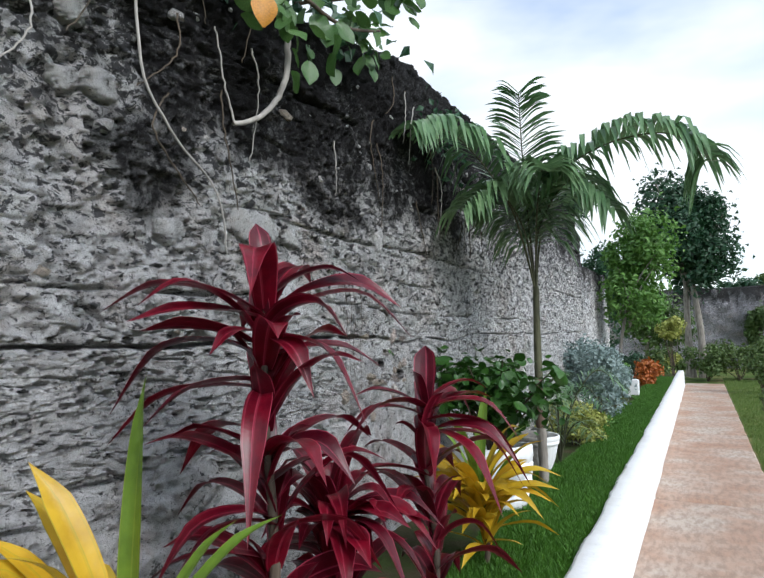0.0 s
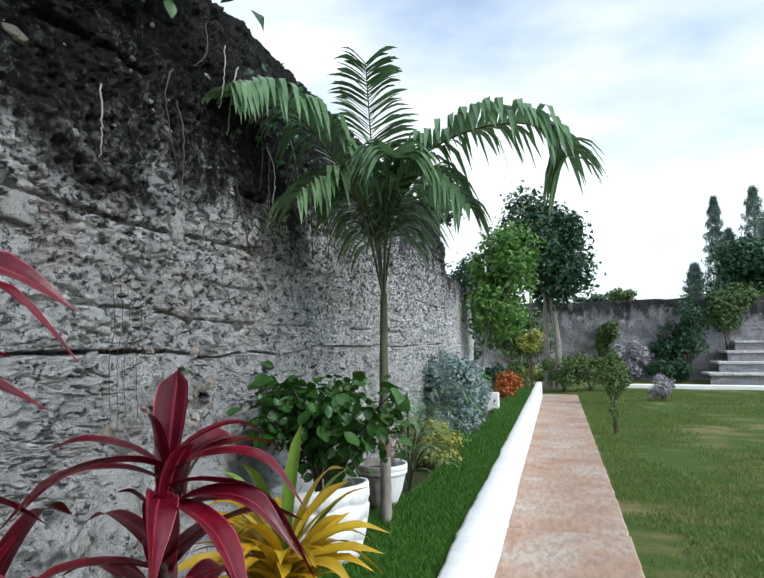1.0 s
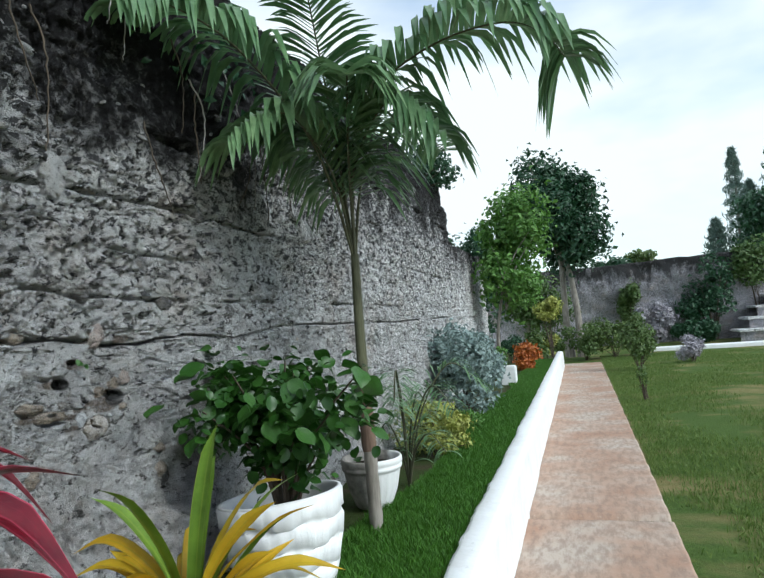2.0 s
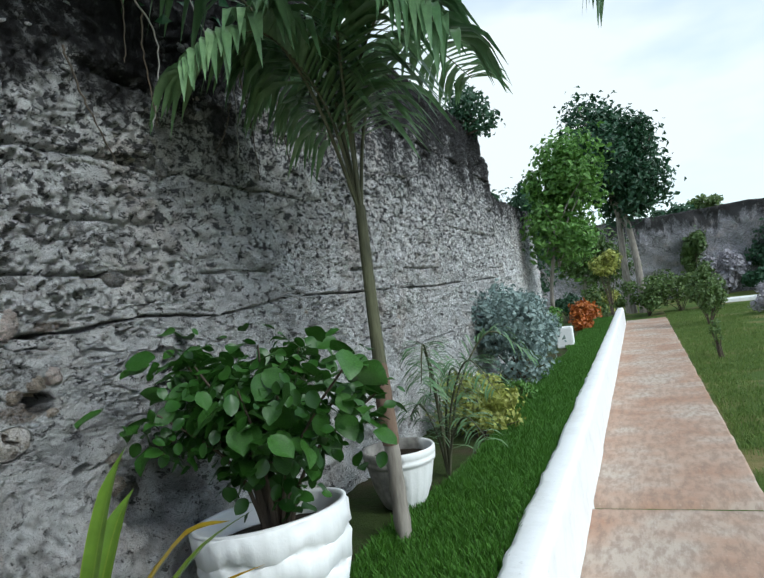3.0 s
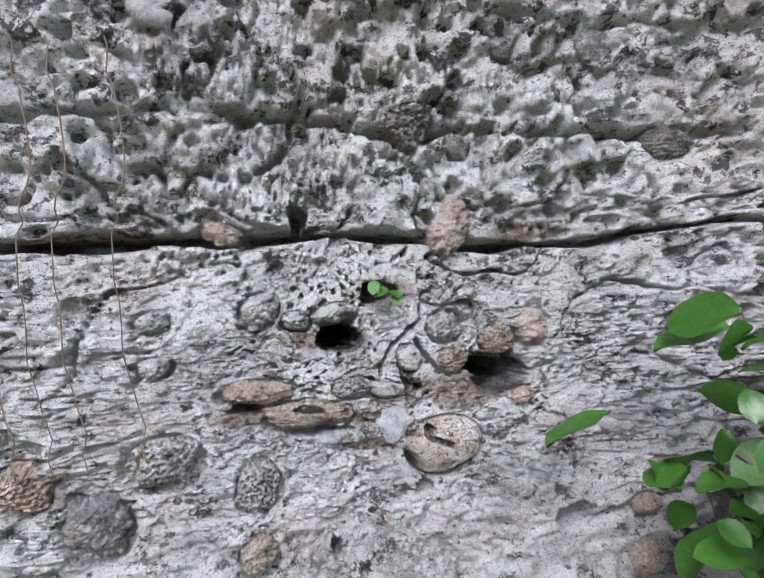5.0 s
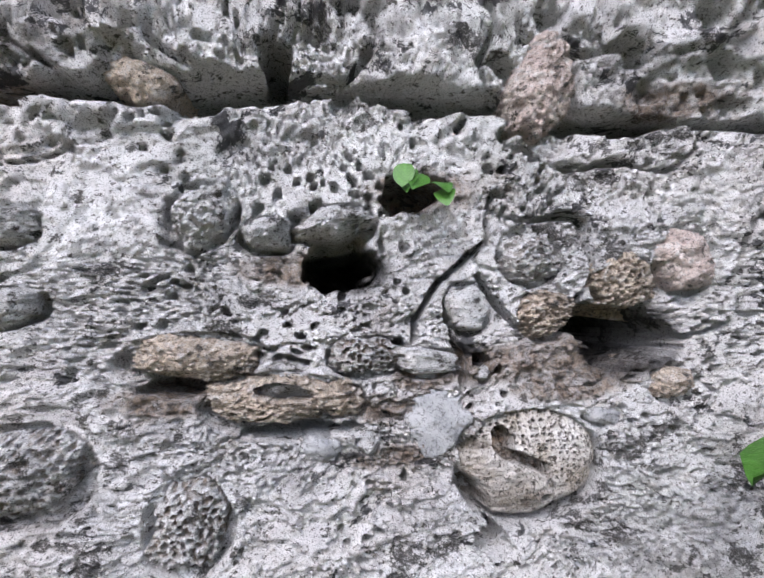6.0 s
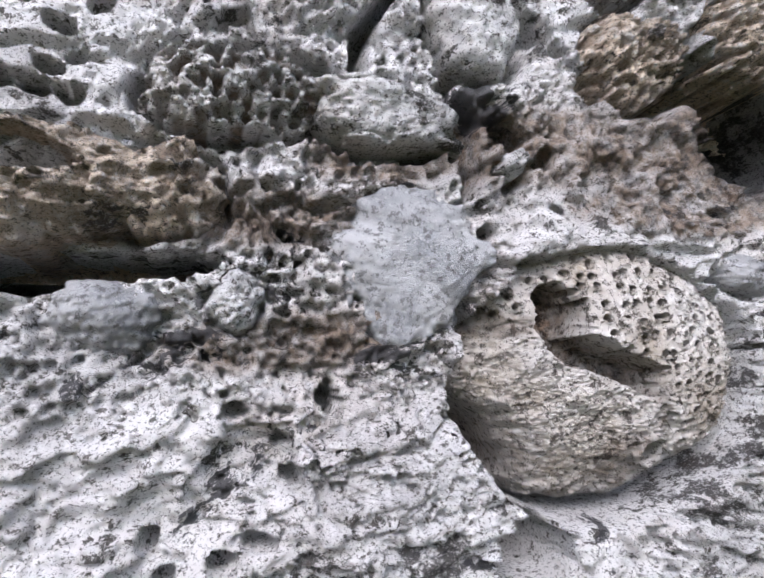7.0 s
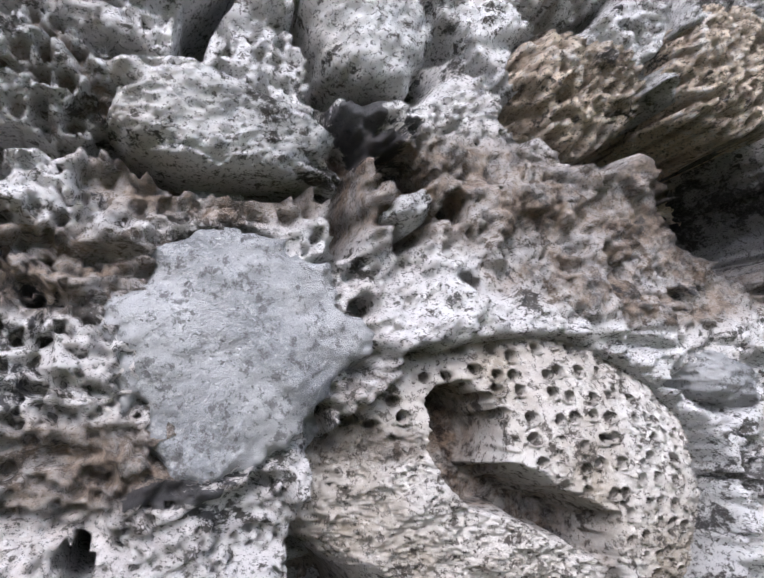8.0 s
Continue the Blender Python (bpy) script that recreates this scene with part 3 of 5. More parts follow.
def relief(y, z, fine=True, sockets=True):
    """How far the weathered face stands out of the wall's plane."""
    wy, wz = y + 0.035 * layered(y * 9, z * 9, 4, 5, 0.6), z + 0.035 * layered(y * 9, z * 9, 4, 9, 0.6)
    # the low stretch beside the shrub is better preserved and flatter
    calm = step(0.62, 0.28, np.abs(y - 3.98)) * step(0.34, 0.20, np.abs(z - 1.12))
    loud = 1 - 0.8 * calm
    h = 0.035 * layered(y * 1.3, z * 1.9, 3, 1)
    f1, f2, who = worley(wy / 0.12, wz / 0.075, 11)
    h = h + loud * ((0.003 + 0.022 * who) * step(0.0, 0.10, f2 - f1) - 0.010)
    f1, f2, who = worley(wy / 0.045, wz / 0.032, 23)
    h = h + loud * (0.010 * who * step(0.0, 0.16, f2 - f1) - 0.004)
    patch = step(0.22, 0.45, value_noise(y * 2.6, z * 3.4, 77))
    h = h - 0.036 * (1 - 0.85 * calm) * patch * np.where(who > 0.62, 1.0, 0.0) * step(0.40, 0.24, f1)
    h = h + (0.034 - 0.022 * calm) * layered(y * 17, z * 24, 5, 31, 0.72)
    # flat chalky ledges with a broken lower lip
    shelf = layered(y * 6, z * 13, 4, 33, 0.6)
    h = h + 0.012 * loud * step(-0.03, 0.03, shelf)
    # hairline cracks
    ridge = np.abs(layered(y * 5.5, z * 6.5, 3, 37))
    h = h - 0.030 * step(0.014, 0.004, ridge) * step(0.42, 0.55, value_noise(y * 3.1, z * 3.7, 38))
    if fine:
        near = (np.abs(y - 4.0) < 0.9) & (np.abs(z - 1.25) < 0.6)
        a, b, c = y[near], z[near], wy[near]
        d = wz[near]
        f1, f2, who = worley(c / 0.010, d / 0.0075, 41)
        porous = step(0.50, 0.64, value_noise(a * 15, b * 17, 42))
        add = -0.016 * np.where(who > 0.74, 1.0, 0.0) * step(0.42, 0.28, f1 + 0.30 * layered(a * 160, b * 190, 3, 47, 0.7)) * step(0.56, 0.70, value_noise(a * 14, b * 16, 44))
        f1, f2, who = worley(c / 0.0046, d / 0.0040, 45)
        add = add - 0.0055 * porous * (0.3 + 0.7 * who) * step(0.42, 0.28, f1)
        rag = np.abs(layered(a * 75, b * 95, 4, 51, 0.7))
        ledge = layered(a * 34, b * 60, 4, 52, 0.62)
        add = add + 0.0045 * step(-0.02, 0.02, ledge) + 0.0050 * layered(a * 90, b * 125, 4, 53, 0.78) - 0.006 * step(0.020, 0.0, rag) * step(0.45, 0.6, value_noise(a * 21, b * 23, 55)) + 0.0036 * layered(a * 380, b * 470, 2, 57, 0.8)
        h[near] += add
    low = np.interp(y, (3.5, 3.93, 4.04, 4.16, 4.32, 4.6, 4.98, 5.5), (1.400, 1.401, 1.387, 1.366, 1.364, 1.394, 1.360, 1.397)) + 0.05 * layered(y * 0.9, y * 0, 2, 3) * step(0.6, 1.6, np.abs(y - 4.4))
    high = np.interp(y, (3.55, 3.63, 3.85, 4.0, 4.5), (1.572, 1.577, 1.564, 1.547, 1.538)) + 0.05 * layered(y * 0.9, y * 0, 2, 4) * step(0.5, 1.4, np.abs(y - 4.0))
    foot = np.interp(y, (3.8, 4.1, 4.22, 4.47), (0.990, 0.937, 0.933, 0.967))
    h = h + joint(y, z, low, 3, 0.0065, 0.10, 0.30) + joint(y, z, high, 4, 0.006, 0.07, 0.30)
    h = h + joint(y, z, foot, 5, 0.006, 0.04, 0.40) + joint(y, z, 1.93 + 0.06 * layered(y * 1.1, y * 0, 2, 6), 6, 0.008, 0.05, 0.40) + joint(y, z, 2.65 + 0.05 * layered(y * 1.1, y * 0, 2, 7), 7, 0.014, 0.07, 0.30)
    h = h + joint(y, z, 1.74 + 0.05 * layered(y * 1.1, y * 0, 2, 8), 8, 0.007, 0.05, 0.55) + joint(y, z, 2.25 + 0.06 * layered(y * 1.1, y * 0, 2, 9), 9, 0.009, 0.05, 0.5)
    for run in CRACKS:
        for (ay, az), (by, bz) in zip(run, run[1:]):
            m = (y > min(ay, by) - 0.02) & (y < max(ay, by) + 0.02) & (z > min(az, bz) - 0.02) & (z < max(az, bz) + 0.02)
            p, q = y[m] + 0.004 * layered(y[m] * 120, z[m] * 120, 3, 59), z[m]
            dy, dz = by - ay, bz - az
            s = np.clip(((p - ay) * dy + (q - az) * dz) / (dy * dy + dz * dz), 0, 1)
            h[m] -= 0.035 * step(1.0, 0.3, np.hypot(p - ay - s * dy, q - az - s * dz) / (0.0030 + 0.002 * value_noise(p * 90, q * 90, 60)))
    for cy, cz, a, b, d in HOLLOWS:
        m = (np.abs(y - cy) < 2 * a) & (np.abs(z - cz) < 2 * b)
        e = np.hypot((y[m] - cy) / a, (z[m] - cz) / b) + 1.3 * layered(y[m] * 0.7 / min(a, 0.02), z[m] * 0.7 / min(a, 0.02), 5, 61, 0.7)
        h[m] -= 1.5 * d * step(1.10, 0.92, e)
    if not sockets:
        return h
    # sockets in which the single stones lie, open at their lower side
    for row in BEDDED + [("coral", 4.060, 1.0925, 0.059, 0.048)]:
        cy, cz, a, b = row[1:5]
        m = (np.abs(y - cy) < 2.2 * a) & (np.abs(z - cz) < 2.2 * b)
        p, q = y[m], z[m]
        head = row[0] == "coral"
        e = np.hypot((p - cy) / (a * 1.05), (q - cz + 0.12 * b) / (b * 1.10)) + 0.6 * layered(p * 0.55 / a, q * 0.55 / a, 4, 63, 0.65)
        if head:
            e = np.hypot((p - cy) / (a * 0.98), (q - cz + 0.17 * b) / (b * 0.93)) + 0.25 * layered(p * 0.55 / a, q * 0.55 / a, 4, 63, 0.65)
        deep = 0.065 if head else 0.0 if row[0] == "grey_stone" else 0.022 if a > 0.018 else 0.006
        lowest = 0.5 + 0.5 * step(0.2, -0.45, (q - cz) / b) if head else 0.35 + 0.65 * step(0.6, -0.2, (q - cz) / b)
        h[m] -= deep * step(1.08, 0.97, e) * lowest
    # a dropped coping course along the top
    h = h - 0.05 * step(2.94, 2.99, z + 0.05 * layered(y * 2, z, 2, 71))
    return h


def spans(*runs):
    return np.unique(np.concatenate([np.arange(a, b, s) for a, b, s in runs]).round(5))


def top_line(y):
    return 3.28 - 0.36 * step(4.8, 2.8, y) + 0.10 * layered(y * 2.2, y * 0, 4, 81)


def rampart(name, x, ys, zs, fine, height=None, label=""):
    yy, zz = np.meshgrid(ys, zs, indexing="ij")
    h = relief(yy, zz, fine)
    top = top_line(yy) if height is None else height + 0.12 * layered(yy * 1.6, yy * 0, 4, 83)
    z2 = np.where(zz > 2.3, 2.3 + (zz - 2.3) * (top - 2.3) / (zs[-1] - 2.3), zz)
    front = np.stack([x + h - 0.03 * (z2 - 1.2), yy, z2], -1)
    # round the head of the wall over and run it back
    rows = [front]
    for back, drop in ((0.06, -0.01), (0.3, 0.02), (0.9, 0.05)):
        last = front[:, -1:].copy()
        last[..., 0] = last[..., 0] - back
        last[..., 2] += drop + 0.03 * layered(yy[:, -1:] * 6, yy[:, -1:] * 0 + back, 2, 91)
        rows.append(last)
    low = rows[-1].copy()
    low[..., 2] = 0.0
    rows.append(low)
    pts = np.concatenate(rows, 1)
    ends = [pts[:1].copy(), pts[-1:].copy()]
    for e in ends:
        e[..., 0] = np.minimum(e[..., 0], x - 0.9)
    pts = np.concatenate([ends[0], pts, ends[1]], 0)
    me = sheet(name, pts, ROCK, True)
    # black crust under the overhanging growth; also paints shade there and in two hollows
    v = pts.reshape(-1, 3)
    blackened = np.zeros(len(v))
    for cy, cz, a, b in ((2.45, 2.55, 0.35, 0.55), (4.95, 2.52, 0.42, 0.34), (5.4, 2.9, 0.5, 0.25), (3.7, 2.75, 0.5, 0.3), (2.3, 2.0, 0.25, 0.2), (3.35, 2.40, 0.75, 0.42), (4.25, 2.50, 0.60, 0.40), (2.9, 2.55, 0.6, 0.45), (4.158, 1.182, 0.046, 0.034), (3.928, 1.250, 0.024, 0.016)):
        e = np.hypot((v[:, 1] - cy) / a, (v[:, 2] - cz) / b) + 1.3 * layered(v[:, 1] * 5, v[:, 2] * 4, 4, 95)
        blackened = np.maximum(blackened, step(1.15, 0.75, e))
    attribute(me, "blackened", blackened)
    attribute(me, "earth_and_shade", blotch(v[:, 1], v[:, 2], STAINS, 97))
    ob = new(name, me)
    return tagged(ob, label, "wall", kind="structure")


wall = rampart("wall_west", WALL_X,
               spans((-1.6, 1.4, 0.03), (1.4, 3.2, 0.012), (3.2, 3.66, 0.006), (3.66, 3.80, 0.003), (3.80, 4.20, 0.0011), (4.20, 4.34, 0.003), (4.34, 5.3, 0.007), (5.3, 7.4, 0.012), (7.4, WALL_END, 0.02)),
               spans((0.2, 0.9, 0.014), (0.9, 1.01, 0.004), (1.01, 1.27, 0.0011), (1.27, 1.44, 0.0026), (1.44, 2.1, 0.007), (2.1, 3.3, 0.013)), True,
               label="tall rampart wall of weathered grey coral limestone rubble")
rampart("wall_west_set_back", WALL_X - 0.24, spans((WALL_END - 0.05, 15.5, 0.03)), spans((0.2, 2.7, 0.025)), False, 2.65, "dark set-back stretch of coral rubble rampart")


# ---- single stones of the wall ----
def bedded(name, cy, cz, a, b, out, material, turn, flat, rough, pits, seed):
    """A stone bedded in the wall: a broken, uneven face that drops into its socket, with sponge-like holes where pits is set."""
    n = int(min(110, max(44, 2600 * a)))
    u, w = np.meshgrid(np.linspace(-1.25, 1.25, n), np.linspace(-1.25, 1.25, n), indexing="ij")
    g = np.random.default_rng(seed + 50)
    e = (np.abs(u) ** 2.6 + np.abs(w) ** 2.6) ** (1 / 2.6) + 0.85 * layered(u * 1.5 + seed * 7.3, w * 1.5, 5, seed, 0.66)
    # straight broken sides
    for _ in range(4):
        t = g.uniform(0, 2 * np.pi)
        e = np.maximum(e, (u * np.cos(t) + w * np.sin(t)) / g.uniform(0.78, 1.0) + 0.35 * layered(u * 3 + seed, w * 3, 4, seed + 2, 0.66))
    body = 1 - np.clip(e, 0, 1) ** flat
    f1, f2, who = worley(u * 1.5 + seed * 3.1, w * 1.5, seed + 5)
    h = out * (body * (0.72 + 0.3 * rough * (who - 0.5) * step(0.0, 0.1, f2 - f1)) + g.normal() * 0.10 * u + 0.16 * w * body)
    mm_u, mm_w, grit = u * a, w * b, 1.7 / math.sqrt(a * b)
    h = h + out * rough * 2.1 * layered(mm_u * grit + seed, mm_w * grit, 6, seed + 9, 0.70)
    h = h + min(0.005, 0.2 * out) * layered(mm_u * 110, mm_w * 140, 5, seed + 11, 0.78)
    # darkens pits and the shell's mouth in colour, as their shade
    darkening = np.zeros(u.shape)
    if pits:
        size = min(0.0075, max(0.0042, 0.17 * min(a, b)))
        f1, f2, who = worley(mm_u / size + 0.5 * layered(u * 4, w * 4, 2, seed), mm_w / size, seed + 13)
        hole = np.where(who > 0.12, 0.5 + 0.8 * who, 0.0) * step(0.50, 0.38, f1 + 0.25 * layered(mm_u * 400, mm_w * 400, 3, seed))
        h, darkening = h - pits * 1.2 * size * hole, np.minimum(1, pits * hole)
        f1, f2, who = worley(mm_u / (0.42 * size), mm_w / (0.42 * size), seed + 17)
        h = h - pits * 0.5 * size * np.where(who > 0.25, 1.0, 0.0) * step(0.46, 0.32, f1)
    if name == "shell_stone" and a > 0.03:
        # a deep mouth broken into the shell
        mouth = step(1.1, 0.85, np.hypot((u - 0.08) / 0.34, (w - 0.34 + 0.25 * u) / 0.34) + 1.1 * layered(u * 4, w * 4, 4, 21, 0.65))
        h, darkening = h - 0.06 * mouth, np.maximum(darkening, mouth)
    flush = name == "grey_stone"
    h = h - (0.016 if flush else 0.055) * step(0.97, 1.12, e)
    c, s = math.cos(radians(turn)), math.sin(radians(turn))
    pts = np.stack([h, mm_u * c - mm_w * s, mm_u * s + mm_w * c], -1)
    me = sheet(name, pts, material)
    attribute(me, "earth_and_shade", darkening.ravel())
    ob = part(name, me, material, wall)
    around = np.linspace(0, 2 * np.pi, 24)
    rim = relief(cy + 1.2 * a * np.cos(around), cz + 1.2 * b * np.sin(around), False, False)
    ob.location = (WALL_X - 0.03 * (cz - 1.2) + float(np.median(rim)) - 0.10 * out + (0.004 if flush else 0.0), cy, cz)
    return ob


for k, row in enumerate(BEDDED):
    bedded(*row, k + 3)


def coral_head():
    """A rounded head of star coral, its cups open, with a bitten crevice at one side, a worm tube and a gap below."""
    n = 400
    a, b = 0.0605, 0.0495
    yy, zz = np.meshgrid(np.linspace(-1.12, 1.12, n), np.linspace(-1.12, 1.12, n), indexing="ij")
    edge = np.hypot(yy, zz) + 0.28 * layered(yy * 1.8 + 3, zz * 1.8, 5, 5, 0.62)
    # bitten away low at the side
    edge = edge + 1.6 * np.clip(0.46 - np.hypot(yy + 1.0, zz + 0.62), 0, 1)
    dome = np.sqrt(np.clip(1.04 - edge**2, 0, 1))
    x = 0.036 * dome - 0.024
    my, mz = yy * a, zz * b
    f1, f2, who = worley(my / 0.0058 + 0.25 * layered(yy * 3, zz * 3, 2, 8), mz / 0.0054, 19, 0.55)
    # below a curved crevice the face is broken and bare of cups
    brink = np.interp(yy, (-1.0, -0.75, -0.2, 0.12, 0.5), (0.42, 0.30, 0.02, -0.15, -1.2))
    cups = step(0.0, 0.08, zz - brink + 0.25 * layered(yy * 3, zz * 3, 4, 12, 0.6)) * step(-0.78, -0.60, zz + 0.2 * layered(yy * 3, zz * 3, 3, 13))
    wob = 0.10 * layered(yy * 6, zz * 6, 4, 18, 0.65)
    mouth = step(1.1, 0.75, np.hypot((yy + 0.41) / 0.14, (zz - 0.30) / 0.24) + 4.0 * wob)
    tail_ = step(0.13, 0.06, np.abs(zz - 0.02 + 0.55 * (yy + 0.20)) + wob) * step(0.22, 0.08, yy) * step(-0.52, -0.40, yy)
    rift = np.maximum(mouth, tail_)
    cups = cups * (1 - rift)
    cup = cups * step(0.285, 0.225, f1 + 0.06 * layered(my * 500, mz * 500, 2, 24)) * np.where(who > 0.04, 1.0, 0.0)
    x = x - (0.006 + 0.006 * who) * cup + 0.0011 * cups * step(0.40, 0.30, f1) * (1 - step(0.30, 0.24, f1))
    bare = (1 - cups) * (1 - rift)
    x = x - 0.022 * rift - 0.0035 * bare + 0.004 * layered(yy * 4, zz * 4, 4, 15, 0.6) + (0.0016 + 0.009 * bare) * layered(yy * 8, zz * 8, 6, 16, 0.76)
    x = x + 0.0022 * layered(yy * 26, zz * 26, 4, 17, 0.75)
    hole = np.hypot((yy - 0.15) / 0.070, (zz + 0.66) / 0.085)
    x = x - 0.022 * step(1.05, 0.8, hole) + 0.004 * np.exp(-(((hole - 1.3) / 0.22) ** 2))
    x = x - 0.03 * step(0.99, 1.06, edge)
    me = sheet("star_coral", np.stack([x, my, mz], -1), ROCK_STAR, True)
    # shade painted into cups, crevice and hole, brown on the broken side
    attribute(me, "earth_and_shade", np.clip(0.75 * cup + 0.55 * bare * step(0.45, 0.62, value_noise(yy * 3, zz * 3, 23)) + 1.0 * rift + step(1.05, 0.8, hole), 0, 1).ravel())
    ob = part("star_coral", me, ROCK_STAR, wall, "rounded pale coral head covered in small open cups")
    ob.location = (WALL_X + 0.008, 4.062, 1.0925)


coral_head()

# rubble standing proud along the stretch beside the walk, a few shapes on shared meshes
shapes = []
for k in range(8):
    bm = bmesh.new()
    bmesh.ops.create_icosphere(bm, subdivisions=1, radius=1)
    for p in bm.verts:
        q = p.co
        s = 1 + 0.75 * (value_noise(np.array([q.x * 1.3 + k * 9.0]), np.array([q.y * 1.3 + q.z]), k)[0] - 0.5)
        p.co = Vector((q.x * 0.6, q.y, q.z * 0.62)) * s
    for f in bm.faces:
        f.smooth = True
    me = bpy.data.meshes.new("rubble_stone")
    bm.to_mesh(me)
    bm.free()
    me.materials.append((ROCK_PALE, ROCK, ROCK, ROCK_DARK, ROCK_PALE, ROCK, ROCK_TAN, ROCK)[k])
    shapes.append(me)
g = np.random.default_rng(21)
placed = 0
while placed < 220:
    cy, cz = g.uniform(1.5, 7.2), 0.5 + 2.3 * g.random() ** 0.9
    if 3.66 < cy < 4.3 and 0.9 < cz < 1.42:
        continue
    size = 0.012 + 0.026 * g.random() ** 2
    ob = part("rubble_stone", shapes[g.integers(0, 8)], None, wall)
    deep = float(relief(np.array([cy]), np.array([cz]), False)[0])
    ob.matrix_basis = pose(WALL_X + deep - 0.004 - 0.03 * (cz - 1.2), cy, cz, g.uniform(-25, 25), g.uniform(-15, 15), g.uniform(-12, 12)) @ Matrix.Diagonal((size, size * g.uniform(0.8, 1.5), size, 1))
    placed += 1


# ---- ground, bed, kerb and path ----
def rolling(name, x0, x1, nx, y0, y1, ny, z, amp, material, label, category):
    xx, yy = np.meshgrid(np.linspace(x0, x1, nx), np.linspace(y0, y1, ny), indexing="ij")
    zz = z + amp * layered(xx * 0.9, yy * 0.9, 3, 3) * step(0, 0.5, np.minimum(xx - x0, 1))
    return setting(name, sheet(name, np.stack([xx, yy, zz], -1), material), material, label, category)


big = np.concatenate([np.array([-400.0, -60, -8]), np.linspace(-2.6, 14, 140), np.array([30, 80, 400.0])])
far = np.concatenate([np.array([-400.0, -60, -8]), np.linspace(-2, 30, 180), np.array([45, 90, 400.0])])
xx, yy = np.meshgrid(big, far, indexing="ij")
zz = -0.035 + 0.05 * layered(xx * 0.8, yy * 0.8, 3, 3)
setting("ground", sheet("ground", np.stack([xx, yy, zz], -1), LAWN), LAWN, "patchy green lawn worn brown in places", "lawn")
rolling("planting_bed", WALL_X - 0.25, -0.10, 26, -1.6, 18.3, 320, BED_Z - 0.02, 0.03, BED_SOIL, "raised bed of dark soil along the wall", "bed")

kerb_y = np.linspace(-1.6, 18.35, 500)
ring = np.array([(0.012, -0.05), (0.006, 0.12), (0.0, 0.33), (-0.010, 0.372), (-0.035, 0.385), (-0.12, 0.386), (-0.140, 0.376), (-0.150, 0.34), (-0.150, 0.1)])
kp = np.zeros((len(kerb_y), len(ring), 3))
for k, (rx, rz) in enumerate(ring):
    kp[:, k, 0] = rx + 0.014 * layered(kerb_y * 2.5, kerb_y * 0 + k * 0.3, 4, 6) + (0.020 if k > 4 else 0.0) * layered(kerb_y * 9, kerb_y * 0, 3, 16)
    kp[:, k, 1] = kerb_y
    kp[:, k, 2] = rz + 0.012 * layered(kerb_y * 3, kerb_y * 0 + 5, 4, 7) * (rz > 0.2)
tail = kp[-1:].copy()
tail[..., 1] += 0.09
tail[..., 0] = -0.07 + (tail[..., 0] + 0.07) * 0.55
tail[..., 2] *= 0.9
end = tail.copy()
end[..., 0], end[..., 1], end[..., 2] = -0.07, end[..., 1] + 0.03, np.minimum(end[..., 2], 0.25)
setting("kerb", sheet("kerb", np.concatenate([kp, tail, end])[:, ::-1], KERB_WHITE), KERB_WHITE, "low whitewashed retaining kerb with an uneven top edge", "kerb")

path = thing("path", (0, 0, 0), "narrow reddish concrete garden path in cracked slabs", "path", kind="structure")
edges = [-1.6, 2.35, 6.63, 10.4, 13.9, 16.55, 19.2]
for k, (a, b) in enumerate(zip(edges, edges[1:])):
    ys = np.linspace(a + 0.022, b - 0.022, int((b - a) / 0.04))
    xs = np.concatenate([[0.0, 0.003], np.linspace(0.02, 0.88, 24), [0.898, 0.903]])
    gx, gy = np.meshgrid(xs, ys, indexing="ij")
    gz = 0.004 + 0.012 * layered(gx * 2.5, gy * 2.5, 4, 13 + k) + 0.006 * layered(gx * 22, gy * 14, 3, 14)
    gx = gx + np.where(gx > 0.85, 0.02, 0.0) * layered(gy * 5, gy * 0, 3, 17)
    gz[0], gz[-1] = -0.08, -0.08
    gy[:, 0] -= 0.006
    gy[:, -1] += 0.006
    gz[:, 0] -= 0.06
    gz[:, -1] -= 0.06
    part("slab", sheet("slab", np.stack([gx, gy, gz], -1)[:, ::-1][::-1], CONCRETE), CONCRETE, path)


def blades(name, x, y, z, tall, width, lean, material, label, seed):
    """Grass: one bent blade of two triangles at each place."""
    g = np.random.default_rng(seed)
    n = len(x)
    root = np.stack([x, y, z], 1)
    t = g.uniform(0, 2 * np.pi, n)
    side = np.stack([np.cos(t), np.sin(t), np.zeros(n)], 1)
    way = np.stack([-np.sin(t), np.cos(t), np.zeros(n)], 1) * (lean * g.random(n))[:, None]
    h = tall * g.uniform(0.5, 1.2, n)
    w = width * g.uniform(0.6, 1.2, n)
    up = np.stack([np.zeros(n), np.zeros(n), h], 1)
    v = np.stack([root - side * w[:, None], root + side * w[:, None], root + up * 0.6 + way * 0.4 + side * w[:, None] * 0.6, root + up + way], 1)
    k = np.arange(n)[:, None] * 4
    f = np.concatenate([k + np.array([[0, 1, 2]]), k + np.array([[0, 2, 3]])])
    return tagged(new(name, mesh(name, v.reshape(-1, 3), f, material)), label, "grass", kind="stuff")


